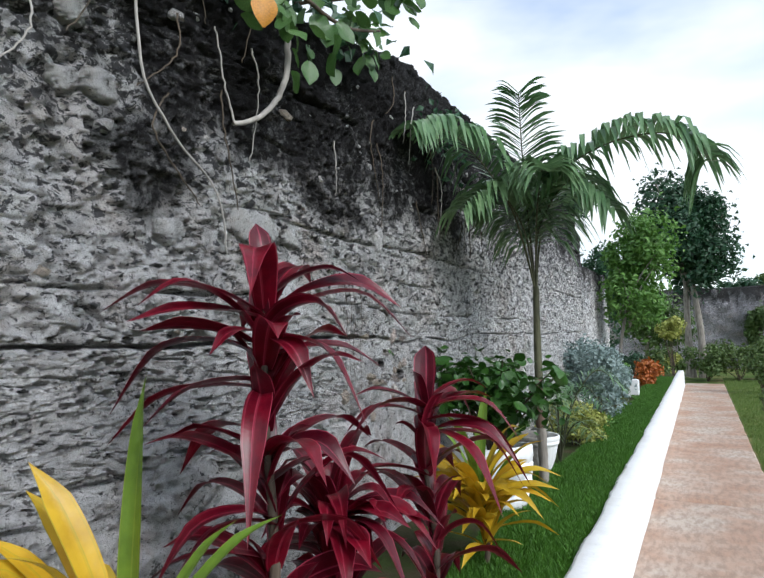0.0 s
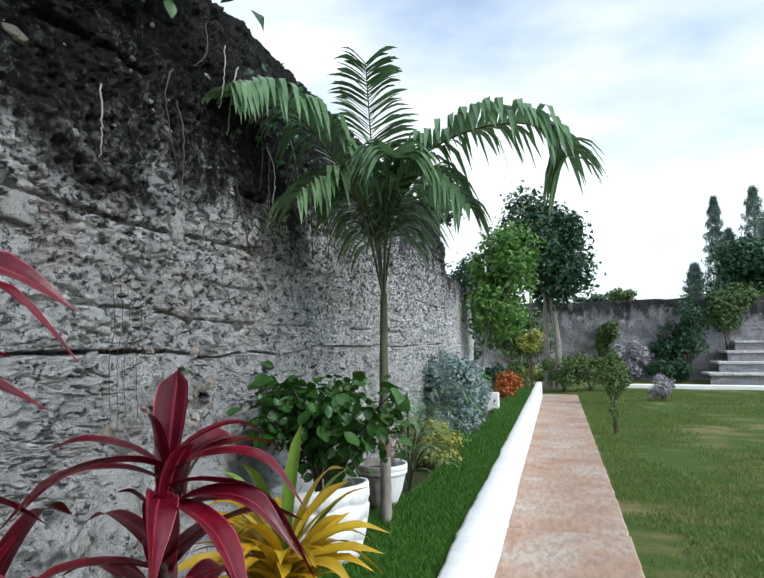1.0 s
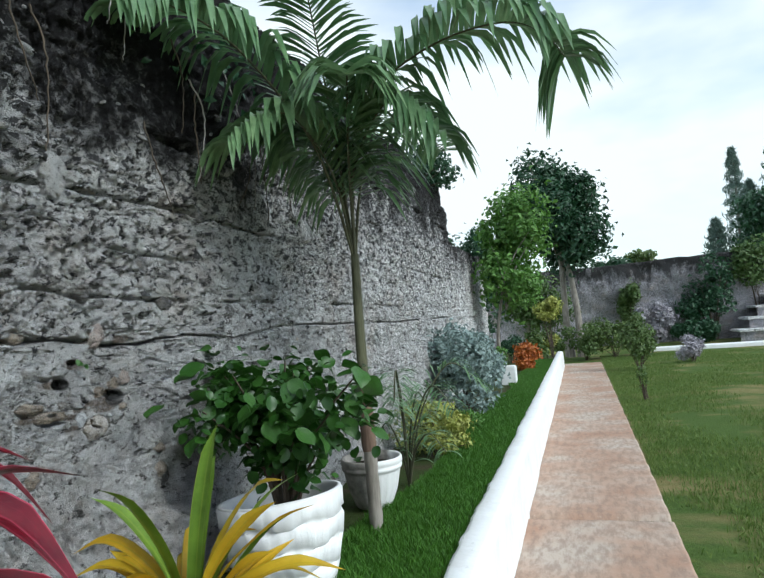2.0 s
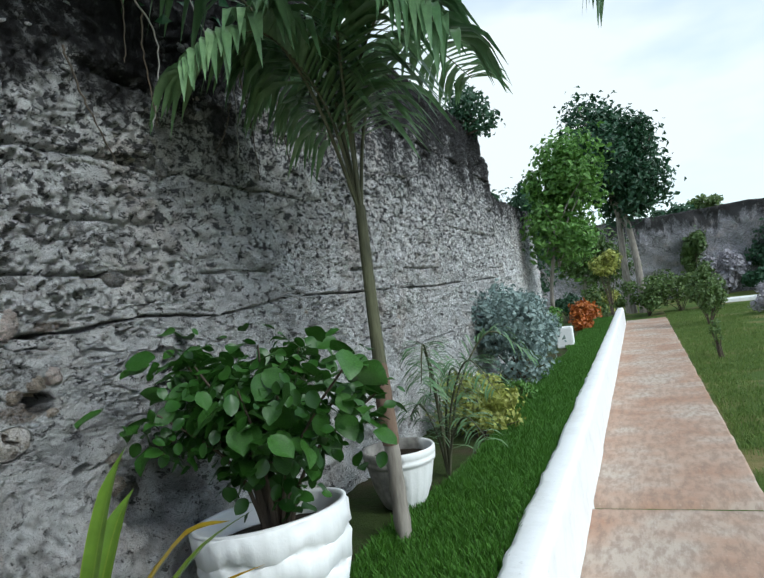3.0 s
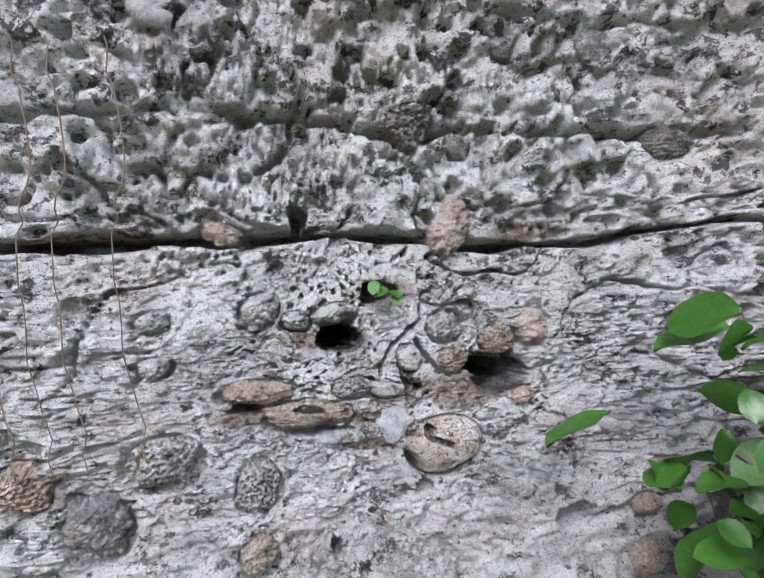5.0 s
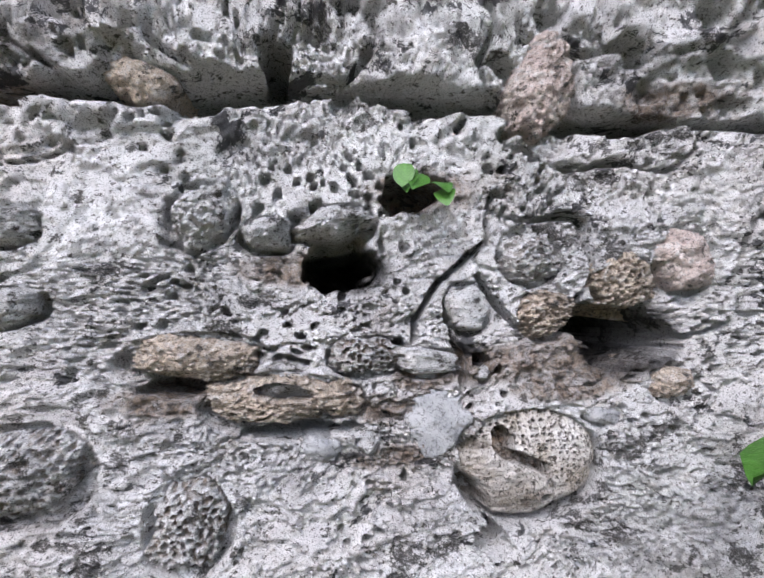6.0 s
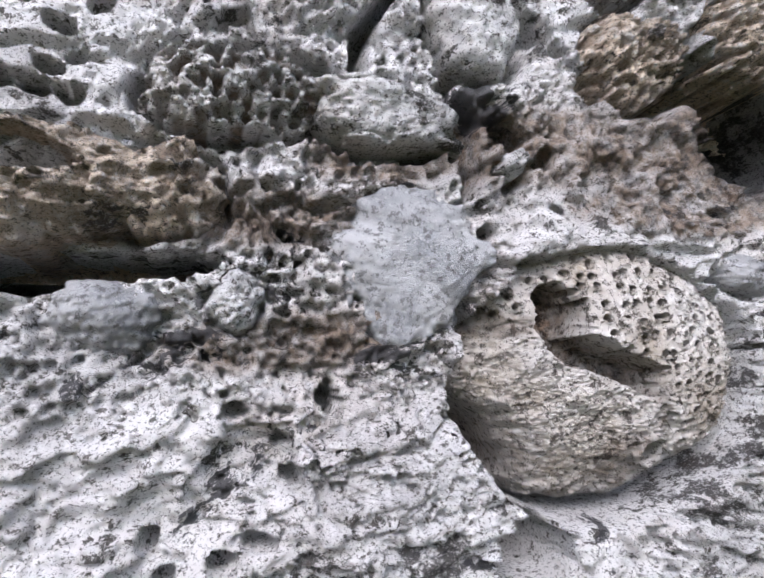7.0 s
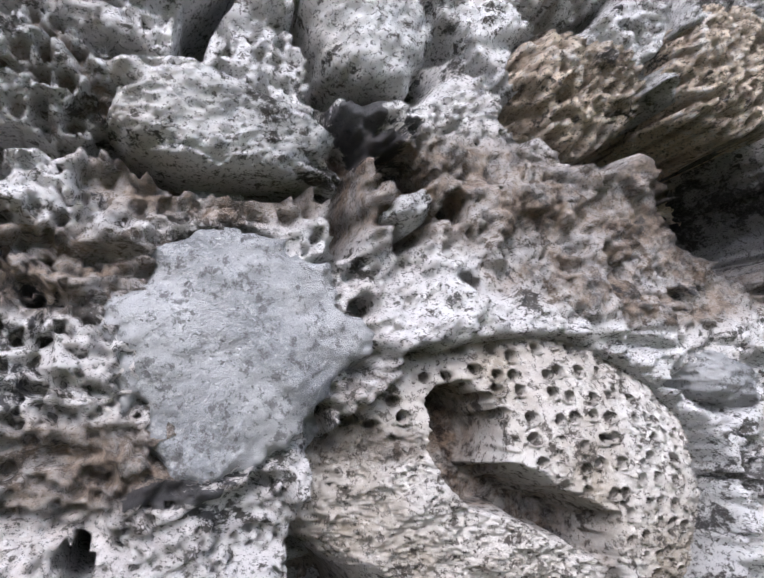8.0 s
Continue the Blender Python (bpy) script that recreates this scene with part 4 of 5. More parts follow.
g = np.random.default_rng(31)
gy = 2.0 + 14.0 * g.random(130000) ** 1.35
edge = -0.56 + 0.20 * layered(gy * 1.1, gy * 0, 3, 25) - 0.12 * step(6.5, 5.0, gy)
gx = -0.145 + (edge + 0.145) * g.random(len(gy)) ** 0.9
blades("bed_grass", gx, gy, np.full(len(gx), BED_Z - 0.015), 0.045, 0.0028, 0.03, GRASS_BED, "short bright green grass strip on the raised bed", 32)
lx, ly = 0.93 + 6.5 * g.random(170000) ** 1.2, 3.0 + 18.5 * g.random(170000) ** 1.25
keep = layered(lx * 1.1, ly * 0.7, 4, 27) < 0.10 + 0.22 * (g.random(len(lx)) - 0.5)
blades("lawn_grass", lx[keep], ly[keep], -0.035 + 0.05 * layered(lx[keep] * 0.8, ly[keep] * 0.8, 3, 3), 0.05, 0.004, 0.04, GRASS_LAWN, "thin mown lawn grass with bare dry patches", 33)


# ---- plants and pots beside the wall ----
def turned(profile, sides=48, wave=0.0, waves=0, seed=0, twist=0.0):
    """A vessel turned about z from (radius, height) pairs."""
    ang = np.linspace(0, 2 * np.pi, sides + 1)
    p = np.asarray(profile, float)
    a, r = np.meshgrid(ang, p[:, 0], indexing="ij")
    z = np.broadcast_to(p[:, 1], a.shape)
    r = r * (1 + wave * np.sin(waves * a + twist * z))
    return np.stack([r * np.cos(a), r * np.sin(a), z + 0.0 * a], -1)


def big_pot(x, y, base, radius, tall, tilt):
    pot = thing("plant_pot", (x, y, base), "white painted pot with wavy ribs and a worn rim", "plant pot")
    pot.rotation_euler = tilt
    # stepped, scalloped tiers
    prof = [(0.0, 0.0), (0.66, 0.0)]
    tiers = 4
    for k in range(tiers):
        z0, z1 = k / tiers, (k + 1) / tiers
        r0, r1 = 0.68 + 0.30 * math.sin(1.5 * z0), 0.68 + 0.30 * math.sin(1.5 * z1)
        prof += [(r0 - 0.015, z0 + 0.01), (r0 + 0.035, z0 + 0.03), (r1 + 0.02, z1 - 0.03), (r1, z1 - 0.005)]
    prof += [(0.97, 1.0), (0.99, 1.015), (0.93, 1.02), (0.90, 0.99), (0.87, 0.80)]
    prof = np.array(prof) * (radius, tall)
    g2 = turned(prof, 96, 0.0)
    ang = np.linspace(0, 2 * np.pi, 97)[:, None]
    level = prof[:, 1][None] / tall
    inside = (np.arange(len(prof)) > 17)[None]
    lift = np.where((level > 0.05) & (level < 0.97) & ~inside, 0.012 * np.sin(7 * ang + 4.0 * np.floor(level * tiers)), 0.0)
    g2[..., 2] += lift
    rib = np.where((level > 0.03) & ~inside, 1 + 0.012 * np.sin(26 * ang + 9 * level), 1.0)
    g2[..., 0] *= rib
    g2[..., 1] *= rib
    part("body", sheet("body", g2, POT_WHITE), POT_WHITE, pot)
    soil = turned([(0.0, 0.82 * tall), (0.4 * radius, 0.84 * tall), (0.885 * radius, 0.80 * tall)], 40)
    soil[..., 2] += 0.02 * layered(soil[..., 0] * 20, soil[..., 1] * 20, 3, 5)
    part("soil", sheet("soil", soil[::-1], POT_SOIL), POT_SOIL, pot, "dark damp potting soil")
    return pot


def half_painted():
    n = Nodes("half_painted_pot", 0.7)
    worn = n.ramp(n.maths("ADD", n.maths("MULTIPLY", n.axis("X"), 6.0), n.noise(7.0, 4)), (0.75, 0.0), (0.95, 1.0))
    grey = n.ramp(n.noise(20.0, 5), (0.3, (0.13, 0.12, 0.11)), (0.7, (0.33, 0.31, 0.28)))
    n.colour(n.mix(worn, grey, (0.80, 0.80, 0.79))).bump(n.noise(60.0, 4), 0.4, 0.004)
    return n.m


def small_pot(x, y, base, radius, tall):
    pot = thing("plant_pot", (x, y, base), "round concrete pot with half its white paint gone", "plant pot")
    m = half_painted()
    prof = np.array([(0.0, 0.0), (0.55, 0.0), (0.60, 0.05), (0.78, 0.35), (0.90, 0.72), (0.91, 0.76), (0.97, 0.78), (0.99, 0.84), (0.95, 0.86), (1.0, 0.90), (1.0, 0.99), (0.97, 1.02), (0.90, 1.0), (0.88, 0.8)]) * (radius, tall)
    body = turned(prof, 64)
    flute = np.where((np.arange(len(prof)) > 1) & (np.arange(len(prof)) < 5), 1.0, 0.0)[None] * 0.02 * np.cos(20 * np.linspace(0, 2 * np.pi, 65))[:, None]
    body[..., :2] *= (1 + flute)[..., None]
    part("body", sheet("body", body, m), m, pot)
    part("soil", sheet("soil", turned([(0.0, 0.84 * tall), (0.89 * radius, 0.82 * tall)], 32)[::-1], POT_SOIL), POT_SOIL, pot, "dark potting soil")


POT = (-0.735, 4.60)
big_pot(POT[0], POT[1], BED_Z - 0.015, 0.255, 0.36, (radians(-3), radians(-6), 0))
small_pot(-0.74, 5.66, BED_Z - 0.005, 0.175, 0.27)


def round_leaf_mesh(seed):
    """A broad, blunt leaf, cupped along its midrib, about one metre long before it is scaled."""
    n = 7
    s = np.linspace(0, 1, n)
    half = 0.38 * np.sin(np.pi * np.clip(s, 0.02, 0.995)) ** 0.62
    cross = np.array([-1, -0.55, 0, 0.55, 1.0])
    x = s[:, None] + 0 * cross[None]
    y = half[:, None] * cross[None]
    z = 0.22 * np.abs(cross)[None] * half[:, None] - 0.22 * s[:, None] ** 2 + 0.05 * np.sin(7 * s[:, None] + seed) * np.abs(cross)[None]
    return sheet("leaf", np.stack([x, y, z + 0 * x], -1), ROUND_LEAF)


def potted_shrub():
    shrub = thing("round_leaf_shrub", (POT[0], POT[1], BED_Z + 0.27), "bushy green shrub with broad rounded leaves in a pot", "shrub")
    kinds = [round_leaf_mesh(k) for k in range(4)]
    g = np.random.default_rng(5)
    twigs, tips = [], []
    for k in range(26):
        a, el = g.uniform(0, 2 * np.pi), g.uniform(0.25, 1.0)
        reach = np.array([0.43 * math.cos(a) * el - 0.02, 0.32 * math.sin(a) * el, g.uniform(0.36, 0.64) if el < 0.7 else g.uniform(0.42, 0.60)])
        line = glide([(0.03 * math.cos(a), 0.03 * math.sin(a), -0.02), reach * (0.35, 0.35, 0.55), reach], 9)
        twigs.append(tube(line, np.linspace(0.009, 0.003, 9), 5))
        for s in (4, 5, 6, 7, 8, 8):
            tips.append((line[s], a))
    v, f = gather(twigs)
    part("branch", mesh("branch", v, f, STEM_DARK, True), STEM_DARK, shrub, "thin tangled brown twigs")
    count = 0
    while count < 300:
        p, a = tips[g.integers(0, len(tips))]
        q = p + g.normal(size=3) * (0.055, 0.05, 0.05)
        if q[2] < 0.16 or (q[2] < 0.34 and g.random() < 0.7):
            continue
        if q[0] + POT[0] < WALL_X + 0.05:
            q[0] = WALL_X + 0.06 - POT[0]
        out = math.atan2(q[1] * 1.3, q[0]) + g.normal() * 0.8
        ob = part("leaf", kinds[g.integers(0, 4)], None, shrub)
        size = g.uniform(0.050, 0.108)
        ob.matrix_basis = pose(*q, g.normal() * 26, g.uniform(-22, 52), math.degrees(out)) @ Matrix.Diagonal((size, size, size, 1))
        count += 1
    # small new leaves and bare stalks lower down
    c = np.array([tips[g.integers(0, len(tips))][0] for _ in range(1300)]) * (0.97, 0.97, 0.92) + g.normal(size=(1300, 3)) * 0.055
    c[:, 0] = np.maximum(c[:, 0], WALL_X + 0.03 - POT[0])
    c = c[(c[:, 2] > 0.33) | (g.random(len(c)) < 0.6)]
    pts = np.array([p.co[:] for p in kinds[0].vertices])
    quads = np.array([list(p.vertices) for p in kinds[0].polygons])
    pieces = []
    for q in c:
        size = g.uniform(0.025, 0.062)
        turn = np.array(pose(0, 0, 0, g.normal() * 28, g.uniform(-20, 60), g.uniform(0, 360)).to_3x3())
        pieces.append((pts * size @ turn.T + q, quads))
    v, f = gather(pieces)
    tagged(part("foliage", mesh("foliage", v, f, ROUND_LEAF, True), None, shrub), kind="stuff")
potted_shrub()


def strap_plant(name, x, y, base, top, stem, leaves, material, label, category, width, seed, extra, lengths, low=0.15, lift=(0.05, 0.55)):
    """A cane with long arching leaves. leaves: share of the cane's height, bearing, length, rise, droop."""
    plant = thing(name, (x, y, base), label, category)
    g = np.random.default_rng(seed)
    tall = top - base
    cane = glide([(0.02, -0.02, -0.02), (0.03, 0.0, tall * 0.4), (-0.01, 0.01, tall * 0.75), (0.0, 0.0, tall)], 16)
    v, f = tube(cane, np.linspace(stem, stem * 0.5, 16) * (1 + 0.12 * np.sin(np.arange(16) * 2.7)), 9)
    part("stem", mesh("stem", v, f, STEM_DARK, True), STEM_DARK, plant, "dark ringed cane")
    rows = list(leaves)
    for k in range(extra):
        s = low + (1 - low) * g.random()
        rows.append((s, g.uniform(0, 360), g.uniform(*lengths), g.uniform(*lift), g.uniform(0.25, 0.9) if name == "red_cordyline" else g.uniform(0.0, 0.4)))
    if name == "red_cordyline":
        for k in range(16):
            rows.append((0.04 + 0.86 * k / 15, k * 137.5, g.uniform(0.15, 0.24), g.uniform(0.75, 1.0), g.uniform(0.0, 0.25)))
    for s, bearing, length, rise, droop, *own in rows:
        paint, wide = own if own else (material, width * g.uniform(0.8, 1.2))
        a = radians(bearing)
        i = s * 15
        root = cane[int(i)] + (i - int(i)) * (cane[min(int(i) + 1, 15)] - cane[int(i)])
        d = np.array([math.cos(a), math.sin(a), 0.0])
        flat = length * math.sqrt(1 - min(0.985, 0.92 * max(rise, droop * 0.55)) ** 2)
        line = [root, root + d * flat * 0.28 + (0, 0, length * (rise * 0.46 - droop * 0.04)), root + d * flat * 0.66 + (0, 0, length * (rise * 0.82 - droop * 0.22)), root + d * flat * 0.98 + (0, 0, length * (rise - droop * 0.72))]
        v, f, across = strap(line, wide, 14, 0.28, g.normal() * 0.5)
        me = mesh("leaf", v, f, paint, True)
        attribute(me, "across", across)
        part("leaf", me, paint, plant)
    return plant


# bearings: 38 to the path side, 218 to the wall, 308 towards the gate, 128 on along the wall
strap_plant("red_cordyline", -0.63, 2.22, BED_Z - 0.02, 1.50, 0.017,
            [(1.0, 145, 0.24, 1.0, 0.0), (1.0, 30, 0.30, 0.5, 0.42), (1.0, 60, 0.15, 0.8, 0.1), (0.94, 215, 0.46, 0.34, 0.42), (0.93, 230, 0.36, 0.14, 0.22),
             (0.93, 35, 0.42, 0.42, 0.5), (0.88, 25, 0.46, 0.46, 0.72), (0.87, 262, 0.20, 0.2, 0.6), (0.83, 226, 0.34, 0.30, 0.2), (0.80, 208, 0.48, 0.30, 0.85),
             (0.86, 345, 0.24, 0.1, 1.0), (0.85, 0, 0.38, 0.15, 1.0), (0.74, 250, 0.36, 0.1, 0.5), (0.72, 215, 0.44, 0.12, 0.6), (0.72, 300, 0.36, 0.0, 1.3), (0.80, 50, 0.36, 0.2, 0.4)],
            RED_LEAF, "tall dark red cordyline with long arching striped leaves", "cordyline", 0.074, 3, 34, (0.28, 0.48), 0.04, (0.15, 0.75))
strap_plant("red_cordyline", -0.43, 2.84, BED_Z - 0.02, 1.17, 0.014,
            [(1.0, 110, 0.20, 1.0, 0.0), (0.98, 38, 0.26, 0.5, 0.4), (0.93, 20, 0.36, 0.3, 0.8), (0.88, 10, 0.40, 0.15, 0.9), (0.82, 335, 0.40, 0.1, 0.9),
             (0.95, 215, 0.28, 0.4, 0.3), (0.90, 230, 0.32, 0.3, 0.6), (0.84, 300, 0.30, 0.2, 1.0), (0.78, 40, 0.42, 0.2, 0.9), (0.80, 0, 0.36, 0.3, 0.7)],
            RED_LEAF, "smaller red cordyline crowded beside the taller one", "cordyline", 0.066, 8, 20, (0.24, 0.42), 0.04, (0.15, 0.75))
strap_plant("red_cordyline", -0.60, 2.50, BED_Z - 0.02, 0.86, 0.013,
            [(1.0, 60, 0.22, 1.0, 0.0), (0.95, 20, 0.36, 0.35, 0.8), (0.9, 340, 0.40, 0.3, 0.9), (0.9, 40, 0.40, 0.4, 0.7), (0.95, 300, 0.34, 0.5, 0.6), (0.85, 0, 0.42, 0.2, 0.9)],
            RED_LEAF, "low dark red cordyline between the two taller ones", "cordyline", 0.068, 28, 40, (0.24, 0.42), 0.1, (0.2, 0.9))
strap_plant("yellow_dracaena", -0.52, 3.66, BED_Z - 0.02, 0.66, 0.014,
            [(0.9, 95, 0.50, 1.0, 0.05, GREEN_STRAP, 0.05), (0.9, 105, 0.46, 0.9, 0.1, GREEN_STRAP, 0.05), (0.8, 60, 0.50, 0.75, 0.1, GREEN_STRAP, 0.045), (0.6, 45, 0.44, 0.8, 0.1, GREEN_STRAP, 0.04), (0.9, 250, 0.46, 0.95, 0.1, GREEN_STRAP, 0.05), (0.9, 200, 0.42, 0.9, 0.1, GREEN_STRAP, 0.05), (0.9, 70, 0.50, 0.8, 0.3), (0.8, 38, 0.42, 0.5, 0.5), (0.8, 20, 0.40, 0.4, 0.6), (0.7, 60, 0.44, 0.4, 0.6), (0.7, 340, 0.40, 0.5, 0.6), (0.9, 200, 0.42, 0.8, 0.4)],
            YELLOW_LEAF, "yellow and green spiky dracaena in the bed", "dracaena", 0.050, 13, 74, (0.26, 0.44), 0.2, (0.25, 0.85))
strap_plant("yellow_dracaena", -0.545, 1.70, BED_Z - 0.02, 0.74, 0.015,
            [(0.95, 118, 0.56, 1.1, 0.0, GREEN_STRAP, 0.055), (0.95, 60, 0.44, 0.75, 0.1, GREEN_STRAP, 0.04), (0.9, 80, 0.40, 0.8, 0.1, GREEN_STRAP, 0.04), (0.95, 200, 0.46, 0.97, 0.0, YELLOW_LEAF, 0.06), (0.9, 186, 0.46, 0.88, 0.05, YELLOW_LEAF, 0.06), (0.9, 204, 0.44, 0.78, 0.05, YELLOW_LEAF, 0.055), (0.95, 170, 0.42, 0.8, 0.1, YELLOW_LEAF, 0.05), (0.95, 270, 0.42, 0.9, 0.1), (0.95, 210, 0.44, 0.75, 0.2), (0.9, 260, 0.38, 0.7, 0.2), (0.9, 235, 0.36, 0.6, 0.2), (0.8, 20, 0.36, 0.4, 0.4)],
            YELLOW_LEAF, "broad yellow and green dracaena near the gate end", "dracaena", 0.066, 17, 20, (0.26, 0.38), 0.4, (0.3, 0.9))


def frond(parent, line, n, length, width, seed, sag=0.35, label="", plume=0.45):
    """A feather frond: a rachis and its drooping leaflets."""
    g = np.random.default_rng(seed)
    pts = glide(line, 40)
    v, f = tube(pts, np.linspace(0.009, 0.002, 40), 6)
    fr = part("frond", mesh("frond", v, f, SHAFT_GREEN, True), SHAFT_GREEN, parent, label)
    pieces = []
    for k in range(n):
        s = 0.24 + 0.75 * k / (n - 1)
        i = min(int(s * 39), 38)
        p = pts[i] + (s * 39 - i) * (pts[i + 1] - pts[i])
        t = pts[i + 1] - pts[i]
        t /= np.linalg.norm(t)
        side = np.cross(t, (0, 0, 1.0) if abs(t[2]) < 0.8 else (0.1, 1.0, 0.05))
        side /= np.linalg.norm(side) + 1e-6
        up = np.cross(side, t)
        for sg in (-1, 1):
            ln = length * (0.6 + 0.4 * math.sin(math.pi * min(1, s * 1.05))) * g.uniform(0.85, 1.1)
            d = sg * side * 0.85 + t * g.uniform(0.35, 0.65) + up * g.uniform(0.0, plume)
            d /= np.linalg.norm(d)
            q1, q2 = p + d * ln * 0.5 - np.array([0, 0, ln * 0.03]), p + d * ln * 0.85 - np.array([0, 0, ln * sag * g.uniform(0.7, 1.2)])
            vv, ff, _ = strap([p, q1, q2], width, 6, 0.2, g.normal() * 0.4, 0.35)
            pieces.append((vv, ff))
    v, f = gather(pieces)
    tagged(part("foliage", mesh("foliage", v, f, PALM_LEAF, True), PALM_LEAF, fr), kind="stuff")


def garden_palm():
    palm = thing("garden_palm", (-0.60, 5.28, BED_Z - 0.02), "young feather palm with a slim trunk and arching fronds", "palm tree")
    base = np.array([-0.60, 5.28, BED_Z - 0.02])
    line = glide([(0, 0, -0.03), (-0.005, 0.0, 0.3), (-0.012, 0.005, 0.62)], 20)
    v, f = tube(line, np.linspace(0.036, 0.030, 20) * (1 + 0.06 * np.sin(np.arange(20) * 1.9)), 14)
    part("trunk", mesh("trunk", v, f, TRUNK_GREY, True), TRUNK_GREY, palm, "pale ringed lower trunk")
    line = glide([(-0.008, 0.0, 0.40), (-0.014, 0.003, 0.6), (-0.016, 0.004, 0.74)], 10)
    v, f = tube(line, [0.034, 0.038, 0.038, 0.037, 0.036, 0.036, 0.035, 0.034, 0.033, 0.030], 12)
    part("old_sheath", mesh("old_sheath", v, f, TRUNK_BROWN, True), TRUNK_BROWN, palm, "peeling brown sheath")
    line = glide([(-0.012, 0.005, 0.60), (-0.015, 0.006, 0.95), (-0.012, 0.008, 1.40)], 16)
    v, f = tube(line, np.linspace(0.031, 0.021, 16), 12)
    part("crownshaft", mesh("crownshaft", v, f, SHAFT_GREEN, True), SHAFT_GREEN, palm, "smooth green crownshaft")
    o = np.array([-0.612, 5.288, 1.70])
    ways = [
        ([o, (-0.72, 5.12, 2.28), (-0.90, 4.75, 2.66), (-1.03, 4.40, 2.74), (-1.09, 4.20, 2.66)], 34), ([o, (-0.55, 5.22, 2.28), (-0.34, 5.10, 2.52), (-0.04, 5.05, 2.64), (0.26, 5.0, 2.64), (0.42, 4.96, 2.54), (0.50, 4.92, 2.40)], 44),
        ([o, (-0.63, 5.20, 2.25), (-0.60, 4.98, 2.64), (-0.53, 4.66, 2.94)], 44), ([o, (-0.55, 5.20, 2.15), (-0.30, 5.10, 2.44), (-0.06, 5.02, 2.20)], 28),
        ([o, (-0.66, 5.18, 2.15), (-0.80, 4.98, 2.42), (-0.95, 4.72, 2.24)], 28), ([o, (-0.58, 5.45, 2.20), (-0.46, 5.85, 2.60), (-0.30, 6.35, 2.50)], 30),
        ([o, (-0.56, 5.16, 2.20), (-0.46, 4.94, 2.50), (-0.36, 4.66, 2.40)], 28), ([o, (-0.68, 5.30, 2.15), (-0.82, 5.25, 2.46), (-0.98, 5.22, 2.40)], 28),
    ]
    for k, (w, n) in enumerate(ways):
        fr_line = np.array([np.asarray(q) for q in w]) - base
        frond(palm, fr_line, n + 16, 0.40, 0.036, 40 + k, (0.75, 0.62, 0.22, 0.6, 0.6, 0.5, 0.6, 0.6)[k], plume=(0.3, 0.7, 0.9, 0.5, 0.5, 0.6, 0.5, 0.5)[k])


garden_palm()


def little_palm():
    palm = thing("small_palm", (-0.66, 6.12, BED_Z - 0.01), "small feather palm with thin arching fronds", "palm tree")
    g = np.random.default_rng(9)
    for k in range(9):
        a, r, h = g.uniform(0, 2 * math.pi), g.uniform(0.2, 0.5), g.uniform(0.35, 0.75)
        if math.cos(a) < -0.6:
            r *= 0.6
        d = np.array([math.cos(a), math.sin(a), 0])
        frond(palm, [(0, 0, -0.02), d * r * 0.25 + (0, 0, h * 0.6), d * r * 0.7 + (0, 0, h), d * r * 1.15 + (0, 0, h * 0.8)], 22, 0.19, 0.011, 60 + k)


little_palm()


def bush(name, centre, radii, n, size, material, label, category, seed, lumps=8, stem=STEM_DARK, ground=None, aspect=0.6, shell=0.35):
    """A bush: a fan of twigs under an uneven crown of small leaves."""
    foot = (centre[0], centre[1], (centre[2] - radii[2]) if ground is None else ground)
    ob = thing(name, foot, label, category)
    p, d = ball_points(n, np.array(centre) - foot, radii, shell, lumps, seed)
    p[:, 2] = np.maximum(p[:, 2], 0.01)
    g = np.random.default_rng(seed)
    v, f = leaf_cloud(p, d + g.normal(size=d.shape) * 0.7, size * g.uniform(0.6, 1.25, n), aspect)
    pieces = []
    for k in range(12):
        q = p[g.integers(0, n)]
        pieces.append(tube(glide([(0.02 * g.normal(), 0.02 * g.normal(), -0.03), q * (0.4, 0.4, 0.5), q], 7), np.linspace(0.02, 0.004, 7) * max(0.5, radii[2]), 5))
    tv, tf = gather(pieces)
    part("stem", mesh("stem", tv, tf, stem, True), stem, ob, "bare brown twigs")
    part("foliage", mesh("foliage", v, f, material), material, ob)
    return ob


bush("lime_shrub", (-0.66, 6.98, 0.54), (0.42, 0.36, 0.27), 2600, 0.045, LIME_LEAF, "low shrub with yellow-green variegated leaves", "shrub", 71, ground=BED_Z - 0.02)
bush("silver_shrub", (-0.80, 9.1, 0.84), (0.60, 0.75, 0.58), 5200, 0.065, SILVER_LEAF, "dense rounded shrub with silvery blue-green leaves", "shrub", 72, ground=BED_Z - 0.02, lumps=11)
bush("grass_tuft", (-0.60, 8.1, 0.44), (0.24, 0.24, 0.12), 420, 0.07, TREE_LIGHT, "small green tuft at the foot of a shrub", "plant", 73, ground=BED_Z - 0.02, aspect=0.3)
bush("croton", (-0.58, 14.1, 0.62), (0.32, 0.32, 0.32), 900, 0.09, ORANGE_LEAF, "orange-leaved croton at the bed's edge", "shrub", 74, ground=BED_Z - 0.02)
bush("bed_plant", (-0.90, 12.6, 0.60), (0.25, 0.4, 0.25), 500, 0.08, TREE_LIGHT, "low green plant between shrubs", "shrub", 75, ground=BED_Z - 0.02)
tub = thing("plant_pot", (-0.62, 11.7, BED_Z), "small square white planter", "plant pot")
part("body", block(bmesh.new(), -0.11, -0.11, -0.02, 0.11, 0.11, 0.26, 0.012), POT_WHITE, tub)
